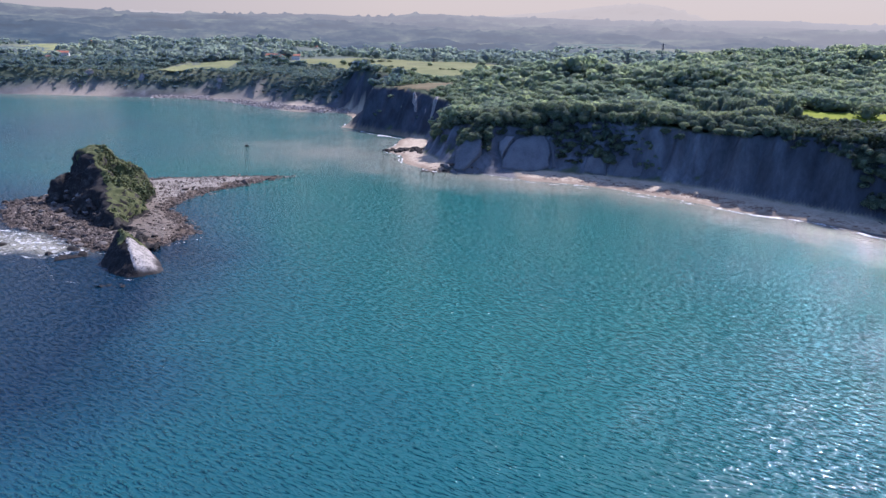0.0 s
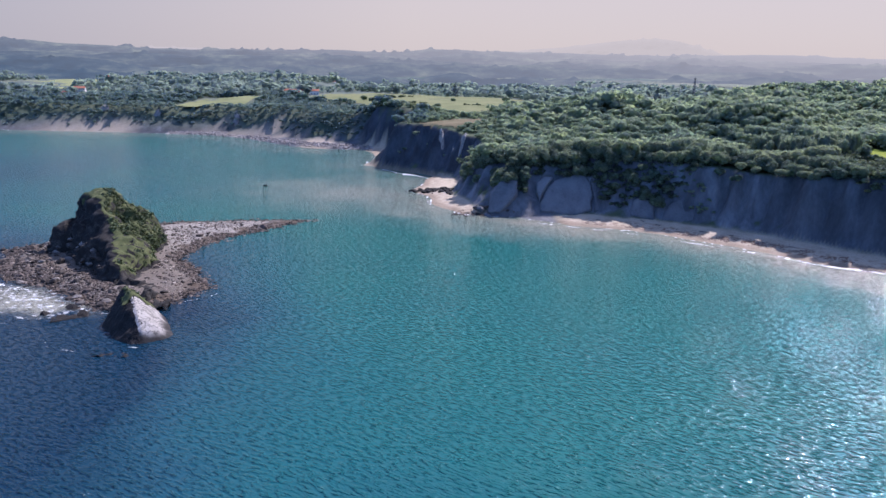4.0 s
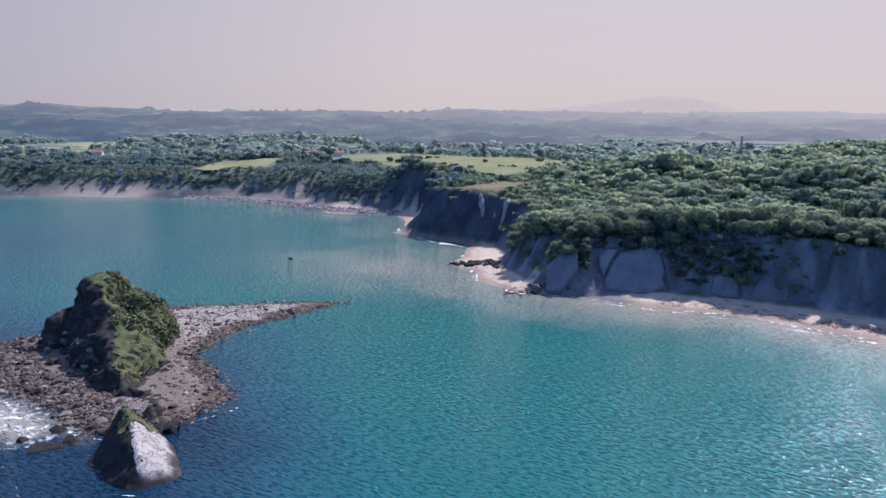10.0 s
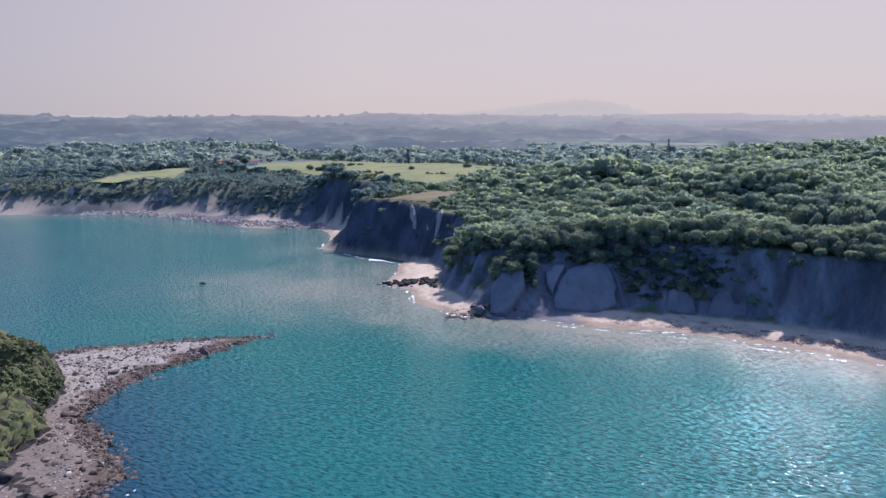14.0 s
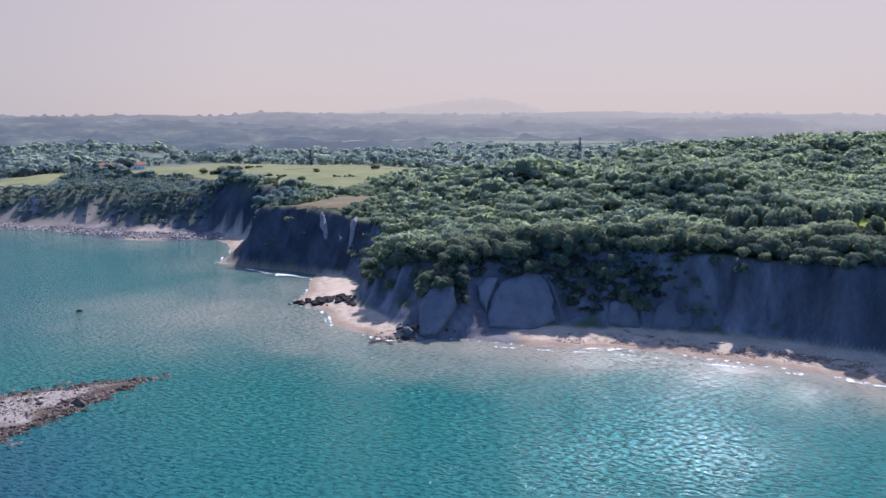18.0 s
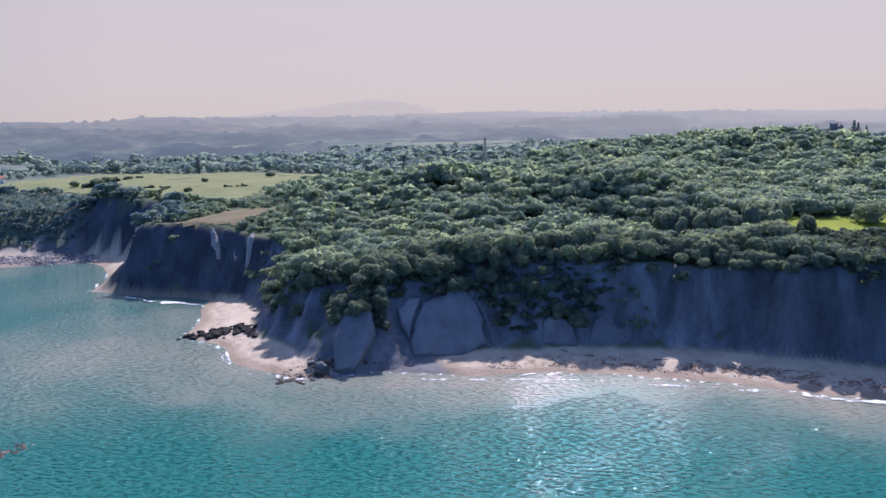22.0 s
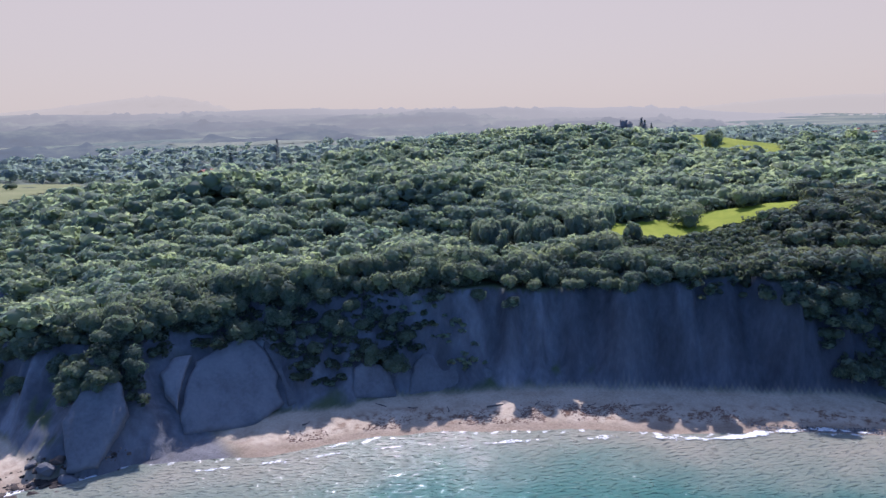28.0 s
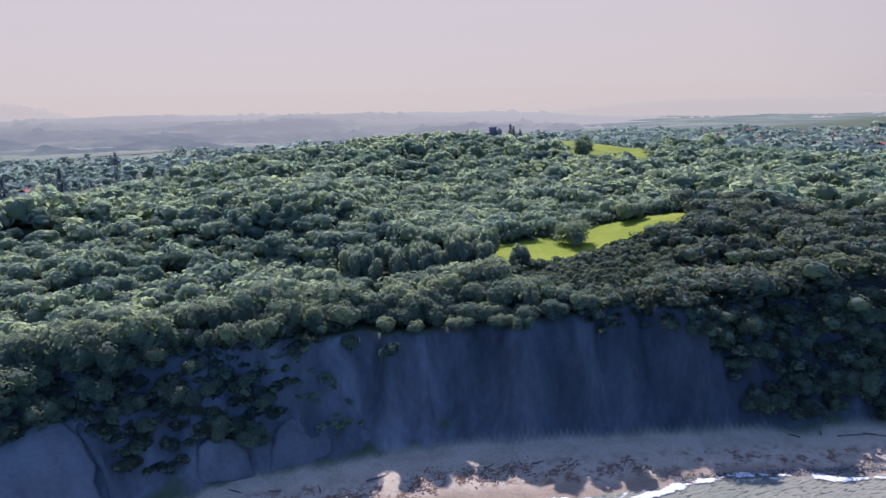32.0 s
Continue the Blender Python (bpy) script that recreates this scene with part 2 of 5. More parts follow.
# foam: broken white froth
FOAM, n, l, b = material("sea_foam", 0.7, 0.3)
l.new(ramp(n, l, grain(n, l, 0.9, 6), [(0.35, (0.42, 0.47, 0.46)), (0.55, (0.80, 0.78, 0.74))]), b.inputs["Base Color"])
l.new(sums(n, l, "MULTIPLY", sums(n, l, "SUBTRACT", sums(n, l, "ADD", grain(n, l, 0.55, 7, None, 0, 0.68), attr(n, "thick")), 0.78), 9.0, True), b.inputs["Alpha"])

# ground sheet: sand, wet sand, marl cliff and forest floor by the lie of the land
GROUND, n, l, b = material("coast_ground", 0.9, 0.2)
cliff = ramp(n, l, sums(n, l, "ADD", sums(n, l, "MULTIPLY", grain(n, l, 0.09, 5, (1, 1, 0.16)), 0.78), sums(n, l, "MULTIPLY", grain(n, l, 0.6, 6, (1, 1, 0.5)), 0.22)),
             [(0.33, (0.06, 0.062, 0.068)), (0.46, (0.10, 0.102, 0.11)), (0.57, (0.15, 0.153, 0.163)), (0.71, (0.24, 0.244, 0.255))])
sand = ramp(n, l, sums(n, l, "ADD", sums(n, l, "MULTIPLY", grain(n, l, 0.12, 5), 0.5), sums(n, l, "MULTIPLY", grain(n, l, 1.4, 6), 0.5)),
            [(0.3, (0.30, 0.24, 0.162)), (0.5, (0.45, 0.37, 0.265)), (0.7, (0.56, 0.47, 0.35))])
sand = blend(n, l, attr(n, "wet"), sand, blend(n, l, 1.0, sand, (0.62, 0.58, 0.56), "MULTIPLY"))
wrack = sums(n, l, "MULTIPLY", attr(n, "wrack"), sums(n, l, "MULTIPLY", sums(n, l, "SUBTRACT", grain(n, l, 0.35, 8, (1, 1, 1), 0, 0.75), 0.5), 11.0, True), True)
sand = blend(n, l, wrack, sand, (0.17, 0.105, 0.065))
floor = ramp(n, l, grain(n, l, 0.05, 8), [(0.3, (0.04, 0.055, 0.03)), (0.5, (0.07, 0.09, 0.045)), (0.7, (0.11, 0.115, 0.06))])
# far ground: bluish grey-green grass with haze painted into it
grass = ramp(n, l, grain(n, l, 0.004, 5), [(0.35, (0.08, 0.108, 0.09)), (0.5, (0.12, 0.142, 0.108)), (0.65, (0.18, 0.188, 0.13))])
floor = blend(n, l, attr(n, "grass"), floor, grass)
# shade of headland and cove cliffs painted in; other stretches darker too
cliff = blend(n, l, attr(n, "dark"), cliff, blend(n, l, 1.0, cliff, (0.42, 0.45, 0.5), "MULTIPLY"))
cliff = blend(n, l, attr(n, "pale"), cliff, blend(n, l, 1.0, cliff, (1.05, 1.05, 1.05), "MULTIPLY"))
col = blend(n, l, attr(n, "rock"), floor, cliff)
col = blend(n, l, attr(n, "sand"), col, sand)
l.new(col, b.inputs["Base Color"])
relief(n, l, b, sums(n, l, "ADD", grain(n, l, 0.3, 7, (1, 1, 0.45)), sums(n, l, "MULTIPLY", grain(n, l, 2.0, 5), 0.25)), 0.5, 0.9)

# sea: blue over deep water, teal over sand, milky in the shallows, with a glossy rippled skin
SEA, n, l, b = material("sea_water", 0.16, 0.5)
b.inputs["IOR"].default_value = 1.33
deep = sums(n, l, "ADD", attr(n, "deep"), sums(n, l, "MULTIPLY", sums(n, l, "SUBTRACT", grain(n, l, 0.012, 5), 0.5), 0.35), True)
body = ramp(n, l, deep, [(0.0, (0.020, 0.125, 0.105)), (0.35, (0.016, 0.098, 0.106)), (0.7, (0.014, 0.064, 0.090)), (1.0, (0.005, 0.026, 0.050))])
milky = sums(n, l, "ADD", attr(n, "milky"), sums(n, l, "MULTIPLY", sums(n, l, "SUBTRACT", grain(n, l, 0.02, 6), 0.5), sums(n, l, "MULTIPLY", attr(n, "milky"), 1.6)), True)
body = blend(n, l, milky, body, (0.27, 0.26, 0.195))
foam = sums(n, l, "MULTIPLY", sums(n, l, "SUBTRACT", sums(n, l, "ADD", attr(n, "foam"), grain(n, l, 0.35, 8, None, 0, 0.7)), 1.0), 5.0, True)
body = blend(n, l, foam, body, (0.78, 0.77, 0.75))
l.new(body, b.inputs["Base Color"])
l.new(sums(n, l, "ADD", sums(n, l, "MULTIPLY", foam, 0.6), 0.085), b.inputs["Roughness"])
chop = sums(n, l, "POWER", sums(n, l, "MULTIPLY", grain(n, l, 0.78, 2, (0.55, 1.4, 1), radians(-28), 0.5), 1.42), 6.0)
waves = sums(n, l, "ADD", chop, sums(n, l, "MULTIPLY", grain(n, l, 1.7, 1, (0.6, 1.3, 1), radians(-38), 0.5), 0.14))
relief(n, l, b, waves, 1.0, 0.64)

# far hills: a plain backdrop of distance, glowing in painted haze colours
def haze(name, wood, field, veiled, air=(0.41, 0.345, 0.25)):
    """Woods and paler fields with haze painted into their glow, thicker with each range and towards the sun."""
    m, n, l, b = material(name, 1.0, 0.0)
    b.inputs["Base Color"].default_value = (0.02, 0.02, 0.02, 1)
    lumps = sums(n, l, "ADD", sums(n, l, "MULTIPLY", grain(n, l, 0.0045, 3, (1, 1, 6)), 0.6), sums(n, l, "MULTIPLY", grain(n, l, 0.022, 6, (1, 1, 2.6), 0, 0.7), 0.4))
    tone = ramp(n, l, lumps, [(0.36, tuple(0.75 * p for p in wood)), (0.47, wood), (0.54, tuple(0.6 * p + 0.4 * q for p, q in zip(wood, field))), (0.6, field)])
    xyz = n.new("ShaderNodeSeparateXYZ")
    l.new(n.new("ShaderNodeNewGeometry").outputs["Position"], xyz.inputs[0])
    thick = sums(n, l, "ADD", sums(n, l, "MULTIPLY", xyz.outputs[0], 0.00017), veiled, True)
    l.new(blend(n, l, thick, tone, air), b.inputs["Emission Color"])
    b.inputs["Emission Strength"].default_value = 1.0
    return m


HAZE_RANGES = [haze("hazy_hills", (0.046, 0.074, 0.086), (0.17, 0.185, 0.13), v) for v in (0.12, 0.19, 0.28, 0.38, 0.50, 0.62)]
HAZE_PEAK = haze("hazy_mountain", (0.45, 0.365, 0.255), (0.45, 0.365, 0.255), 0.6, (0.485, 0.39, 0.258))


# ---- lie of the land: smooth noise, the shore lines and the height of the ground ----
def hashed(ix, iy, seed):
    h = (ix.astype(np.int64) * 374761393 + iy.astype(np.int64) * 668265263 + seed * 2147483) & 0x7FFFFFFF
    h = ((h ^ (h >> 13)) * 1274126177) & 0x7FFFFFFF
    return ((h ^ (h >> 16)) & 0xFFFF) / 65535.0


def wobble(x, y, seed=0):
    """Smooth noise from -1 to 1, one lump a metre."""
    x, y = np.asarray(x, float), np.asarray(y, float)
    ix, iy = np.floor(x), np.floor(y)
    u, v = x - ix, y - iy
    u, v = u * u * (3 - 2 * u), v * v * (3 - 2 * v)
    a, b = hashed(ix, iy, seed), hashed(ix + 1, iy, seed)
    c, d = hashed(ix, iy + 1, seed), hashed(ix + 1, iy + 1, seed)
    return 2 * (a + (b - a) * u + (c - a) * v + (a - b - c + d) * u * v) - 1


def fractal(x, y, seed=0, octaves=4):
    out, amp = 0.0, 1.0
    for k in range(octaves):
        out = out + amp * wobble(x * 2**k + 17.3 * k, y * 2**k - 9.1 * k, seed + k)
        amp *= 0.5
    return out


FOOT = [(-1500, 948), (-900, 893), (-530, 823), (-400, 820), (-291, 823), (-211, 795), (-164, 760), (-118, 742), (-86, 716),
        (-72, 694), (-70, 660), (-76, 634), (-84, 615), (-70, 594), (-42, 577), (-20, 556), (-12, 525), (-17, 491), (-5, 460),
        (-1, 438), (13, 430), (34, 432), (60, 430), (90, 424), (127, 403), (152, 383), (181, 355), (204, 332), (229, 309),
        (262, 270), (310, 200), (380, 60), (520, -200)]
SHORE = [(-1500, 935), (-900, 882), (-530, 807), (-398, 807), (-300, 803), (-249, 787), (-229, 772), (-195, 737), (-160, 712),
         (-132, 703), (-105, 706), (-92, 688), (-86, 660), (-87, 630), (-91, 612), (-78, 604), (-51, 588), (-33, 566), (-36, 548),
         (-37, 528), (-45, 505), (-32, 486), (-26, 458), (-17, 445), (-10, 436), (6, 433.5), (20, 431), (34, 425), (50, 414), (67, 410),
         (81, 405), (96, 396), (112, 384), (130, 371), (149, 353), (173, 333), (195, 312), (245, 255), (300, 190), (365, 50), (505, -210)]
# knolls and hollows of the plateau: x, y, height
KNOLLS = [(30, 465, 26), (60, 478, 33), (88, 482, 30), (120, 468, 34), (148, 422, 31), (95, 535, 41), (45, 542, 30), (10, 523, 23),
          (80, 618, 47), (108, 591, 51), (195, 533, 56), (230, 465, 43), (283, 669, 62), (407, 666, 66), (8, 781, 40),
          (204, 412, 40), (220, 372, 34), (292, 387, 46), (-8, 571, 30), (-5, 602, 37), (-56, 746, 39), (-30, 695, 38),
          (-230, 985, 33), (-300, 850, 26), (-480, 880, 26)]
OUTER = [(-150, 770, 27), (310, 290, 42), (521, 691, 66), (700, 760, 46), (150, 770, 33), (60, 730, 33), (290, 810, 37), (410, 800, 42), (350, 900, 34), (0, 1200, 22), (-600, 1250, 28), (900, 700, 34),
         (420, 150, 40), (200, 1000, 26), (0, 1700, 8), (-1100, 1800, 8), (1200, 1500, 12), (0, 3200, 8), (2500, 2500, 8),
         (-2600, 3000, 8), (2600, 700, 30), (0, 4300, 8)]


def inside(x, y, ring):
    out = np.zeros(np.shape(x), bool)
    for (ax, ay), (bx, by) in zip(ring, ring[1:] + ring[:1]):
        if ay != by:
            out ^= ((ay > y) != (by > y)) & (x < (bx - ax) * (y - ay) / (by - ay) + ax)
    return out


def inland(x, y, line):
    """Metres from a shore line, positive on the land's side."""
    best = np.full(np.shape(x), 1e9)
    for (ax, ay), (bx, by) in zip(line, line[1:]):
        dx, dy = bx - ax, by - ay
        t = np.clip(((x - ax) * dx + (y - ay) * dy) / (dx * dx + dy * dy), 0, 1)
        best = np.minimum(best, np.hypot(x - ax - t * dx, y - ay - t * dy))
    ring = line + [(9000, line[-1][1]), (9000, 9000), (-9000, 9000), (-9000, line[0][1])]
    return np.where(inside(x, y, ring), best, -best)


def plateau(x, y):
    top, total = 0.0, 0.0
    for px, py, pz in KNOLLS + OUTER:
        w = 1.0 / ((x - px) ** 2 + (y - py) ** 2 + 150.0) ** 1.6
        top, total = top + w * pz, total + w
    return top / total


def smooth(a, b, x):
    t = np.clip((x - a) / (b - a), 0, 1)
    return t * t * (3 - 2 * t)


def shore_ways(x, y):
    """Metres inland from the water's edge and from the foot of the cliff, with uneven lines."""
    wx, wy = 2.2 * fractal(x / 16, y / 16, 3, 3), 2.2 * fractal(x / 16, y / 16, 8, 3)
    edge = inland(x + 0.6 * wx, y + 0.6 * wy, SHORE)
    foot = inland(x + wx, y + wy, FOOT)
    # recess behind the leaning slabs
    foot = foot - (3.4 * smooth(25, 31, x) * smooth(71, 64, x) + 1.2 * smooth(0, 6, x) * smooth(29, 23, x)) * smooth(475, 465, y)
    # broad buttresses along the high cliff
    foot = foot + (4.4 * wobble((x - y) / 24, 0.3, 44) + 3.6 * wobble((x - y) / 9.5, 0.7, 46)) * smooth(2, 9, foot) * smooth(45, 25, foot) * smooth(100, 125, x) * smooth(520, 480, y)
    return edge, foot


def ground_height(x, y, ways=None):
    x, y = np.asarray(x, float), np.asarray(y, float)
    edge, foot = shore_ways(x, y) if ways is None else ways
    beach = np.clip(np.where(edge > 0, 0.13 * edge, 0.16 * edge), -7, 2.6) + 0.12 * fractal(x / 3, y / 3, 20, 3) * (edge > 1)
    steep = 1.25 + 0.08 * smooth(-30, -5, x) * smooth(500, 470, y) * smooth(125, 95, x) - 0.55 * smooth(-60, -95, x) * smooth(680, 700, y) + 0.75 * smooth(95, 125, x) * smooth(520, 480, y) + 0.5 * smooth(540, 570, y) + 1.1 * np.exp(-(((x + 88) / 20) ** 2)) * smooth(690, 705, y) * smooth(790, 760, y) - 0.26 * np.exp(-(((x - 36) / 40) ** 4)) * smooth(485, 465, y) - 0.5 * smooth(192, 215, x) * smooth(520, 480, y)
    ribs = 3.0 * wobble((x * 0.75 - y * 0.66) / 5.5, (x + y) / 60, 31) + 1.5 * wobble((x * 0.8 - y * 0.6) / 2.4, (x + y) / 30, 35)
    calm = smooth(0, 6, x) * smooth(72, 66, x) * smooth(470, 455, y)
    ribs = ribs * (1 - 0.95 * calm)
    ribs = ribs * (1 - 0.75 * smooth(-55, -80, x) * smooth(680, 700, y))
    climb = np.maximum(foot + 1.5 + ribs * smooth(0, 8, foot) * smooth(60, 25, foot), 0)
    climb = np.where(climb < 5, climb * climb / 10, climb - 2.5)
    face = 2.2 + steep * climb + 0.5 * fractal(x / 5, y / 5, 40, 3) * smooth(0, 6, foot) * (1 - 0.8 * calm)
    top = plateau(x, y) + 1.2 * fractal(x / 40, y / 40, 50, 3) + 9 * smooth(950, 1300, y) * fractal(x / 420, y / 260, 52, 3)
    k = 5.0
    m = np.clip(0.5 + 0.5 * (face - top) / k, 0, 1)
    cliff = face * (1 - m) + top * m - k * m * (1 - m) * 0.6
    return np.where(foot > 0, np.maximum(cliff, beach), beach)


# ---- mesh helpers ----
def mesh_from(name, verts, faces, mats=(), smooth_faces=True, attrs=None, normals=None):
    me = bpy.data.meshes.new(name)
    verts, faces = np.asarray(verts, np.float32), np.asarray(faces, np.int32)
    k = faces.shape[1]
    me.vertices.add(len(verts))
    me.vertices.foreach_set("co", verts.ravel())
    me.loops.add(faces.size)
    me.loops.foreach_set("vertex_index", faces.ravel())
    me.polygons.add(len(faces))
    me.polygons.foreach_set("loop_start", np.arange(0, faces.size, k, dtype=np.int32))
    me.polygons.foreach_set("use_smooth", np.full(len(faces), smooth_faces))
    for key, values in (attrs or {}).items():
        me.attributes.new(key, "FLOAT", "POINT").data.foreach_set("value", np.asarray(values, np.float32).ravel())
    me.update(calc_edges=True)
    if normals is not None:
        me.normals_split_custom_set_from_vertices(np.asarray(normals, np.float32))
    for m in mats:
        me.materials.append(m)
    return me


def part(name, data, mat, parent=None, label="", m=None):
    """Links a bmesh or a mesh as one object, under a thing or a part."""
    if isinstance(data, bmesh.types.BMesh):
        me = bpy.data.meshes.new(name)
        data.to_mesh(me)
        data.free()
        data = me
    if mat and not data.materials:
        data.materials.append(mat)
    ob = new(name, data)
    ob.parent = parent
    if m is not None:
        ob.matrix_basis = m
    return tagged(ob, label)


def thing(name, at, label, category, group="", kind=""):
    ob = new(name)
    ob.empty_display_size = 0.5
    ob.matrix_basis = at
    return tagged(ob, label, category, group, kind)


def grid_faces(nu, nv):
    i = (np.arange(nu - 1)[:, None] * nv + np.arange(nv - 1)[None, :]).ravel()
    return np.stack([i, i + nv, i + nv + 1, i + 1], 1)


def axis(low, fine_low, fine_high, high, step, growth=1.09):
    mid = list(np.arange(fine_low, fine_high + 0.01, step))
    up, s = [], step
    while (up[-1] if up else mid[-1]) < high:
        s *= growth
        up.append((up[-1] if up else mid[-1]) + s)
    down, s = [], step
    while (down[-1] if down else mid[0]) > low:
        s *= growth
        down.append((down[-1] if down else mid[0]) - s)
    return np.array(down[::-1] + mid + up)


def box(bm, x0, x1, y0, y1, z0, z1):
    vs = [bm.verts.new((x, y, z)) for z in (z0, z1) for x, y in ((x0, y0), (x1, y0), (x1, y1), (x0, y1))]
    for f in ((0, 3, 2, 1), (4, 5, 6, 7), (0, 1, 5, 4), (1, 2, 6, 5), (2, 3, 7, 6), (3, 0, 4, 7)):
        bm.faces.new([vs[i] for i in f])


def stone_mesh(name, seed, mat, rough=0.28, cuts=2, flat=0.7):
    rnd = random.Random(seed)
    bm = bmesh.new()
    bmesh.ops.create_icosphere(bm, subdivisions=cuts, radius=1.0)
    planes = [(Vector((rnd.uniform(-1, 1), rnd.uniform(-1, 1), rnd.uniform(-0.6, 1))).normalized(), rnd.uniform(0.55, 0.85)) for _ in range(7)]
    off = Vector((seed * 3.1, seed * 1.7, 0))
    for v in bm.verts:
        p = v.co.copy()
        for nrm, d in planes:
            over = p.dot(nrm) - d
            if over > 0:
                p -= nrm * over * 0.9
        p *= 1 + rough * noise.noise(p * 1.6 + off) + rough * 0.4 * noise.noise(p * 4 + off)
        v.co = Vector((p.x, p.y, p.z * flat))
    me = bpy.data.meshes.new(name)
    bm.to_mesh(me)
    bm.free()
    me.materials.append(mat)
    return me


# ---- land: one sheet from the sea bed to the far hills ----
gx = axis(-4800, -50, 235, 4800, 1.2)
gy = axis(-900, 305, 600, 4800, 1.2)
X, Y = np.meshgrid(gx, gy, indexing="ij")
edge, foot = shore_ways(X, Y)
Z = ground_height(X, Y, (edge, foot))
gradx, grady = np.gradient(Z, gx, gy)
slope = np.hypot(gradx, grady)
sandy = smooth(1.8, -1.2, foot + 0.5 * fractal(X / 4, Y / 4, 60, 3)) * (edge > -60)
sandy = sandy * (1 - smooth(-95, -115, X) * (Y > 670) * (1 - 0.75 * smooth(0.0, 0.4, wobble(X / 38, Y / 90, 67))))
rocky = smooth(0.55, 0.95, slope) * (foot > 0) * smooth(75, 45, foot) * (1 - 0.75 * smooth(-105, -125, X) * smooth(0, 4, foot))
wet = smooth(7.0, 2.0, edge + 1.5 * fractal(X / 9, Y / 9, 62, 3))
wrack = smooth(3.0, 6.0, edge) * smooth(17, 10, edge) * (X > -60) * (0.45 + 0.55 * smooth(60, 90, X))
# wet rock platform at the cliff corner, its darkness also painting in beach shade
ledge = smooth(47, 40, X) * smooth(2, 9, X) * (Y < 446) * (edge > -4)
sandy, rocky = sandy * (1 - 0.9 * ledge), np.maximum(np.maximum(rocky, ledge), smooth(-95, -115, X) * (Y > 670) * smooth(3, 0, foot) * (edge > -40))
# dark: painted shade on headland and cove, darker rock to the east and far shore
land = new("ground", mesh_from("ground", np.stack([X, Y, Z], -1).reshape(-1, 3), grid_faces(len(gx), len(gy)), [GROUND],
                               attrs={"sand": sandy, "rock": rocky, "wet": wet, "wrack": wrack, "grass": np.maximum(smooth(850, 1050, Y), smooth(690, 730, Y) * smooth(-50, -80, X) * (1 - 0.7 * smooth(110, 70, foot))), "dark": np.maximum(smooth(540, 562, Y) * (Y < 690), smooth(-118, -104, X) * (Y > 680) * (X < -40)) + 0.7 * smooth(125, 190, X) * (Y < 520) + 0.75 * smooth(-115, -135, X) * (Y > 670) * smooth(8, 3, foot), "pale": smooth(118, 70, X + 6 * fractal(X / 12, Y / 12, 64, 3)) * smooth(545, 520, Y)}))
tagged(land, "pale sand beach below grey marl cliffs and wooded plateau", "ground", kind="structure")

# ---- sea ----
sx = axis(-4800, -260, 260, 4800, 3.0, 1.1)
sy = axis(-2500, 150, 640, 1400, 3.0, 1.1)
X, Y = np.meshgrid(sx, sy, indexing="ij")
edge, foot = shore_ways(X, Y)
out = -edge
deep = smooth(40, 330, out + 60 * fractal(X / 120, Y / 120, 70, 3)) * 0.55 + 0.85 * smooth(-45, -150, X + 12 * fractal(X / 40, Y / 40, 71, 3)) * smooth(430, 300, Y)
milky = 0.85 * smooth(42 + 40 * smooth(150, 190, X), 2, out + 11 * fractal(X / 30, Y / 30, 74, 3)) * smooth(560, 450, Y) * smooth(-70, -20, X - 0.3 * (Y - 430))
milky = np.maximum(milky, 0.62 * smooth(105, 5, np.hypot((X + 60) / 1.3, Y - 500) + 16 * fractal(X / 40, Y / 40, 77, 3)))
milky = np.maximum(milky, 0.35 * smooth(60, 5, out))
milky = np.maximum(milky, 0.6 * smooth(54, 14, out + 10 * fractal(X / 26, Y / 26, 79, 3)) * smooth(580, 548, Y) * smooth(-125, -85, X) * smooth(45, 5, X))
milky = np.maximum(milky, 1.0 * smooth(40, 10, out + 6 * fractal(X / 22, Y / 22, 76, 3)) * smooth(100, 165, X))
milky = np.maximum(milky, 0.95 * smooth(1.0, 0.35, np.hypot((X + 180) / 42, (Y - 277 + 0.35 * (X + 180)) / 17) + 0.3 * fractal(X / 9, Y / 9, 78, 3)))
surf = (0.42 + 0.2 * fractal(X / 15, Y / 15, 85, 2)) * smooth(2.6, 0.6, np.abs(out - 1.2 - 1.5 * fractal(X / 12, Y / 12, 80, 2))) * smooth(-110, -90, X) + 0.2 * smooth(4, 0, out)
surf = np.maximum(surf, 0.5 * smooth(40, 6, np.hypot((X + 166) * 0.6, (Y - 272) * 1.0) + 7 * fractal(X / 9, Y / 9, 83, 3)))
sea = new("sea", mesh_from("sea", np.stack([X, Y, 0 * X], -1).reshape(-1, 3), grid_faces(len(sx), len(sy)), [SEA],
                           attrs={"deep": deep, "milky": milky, "foam": surf}))
tagged(sea, "calm turquoise sea glittering in the sun, milky near the sand", "sea", kind="structure")


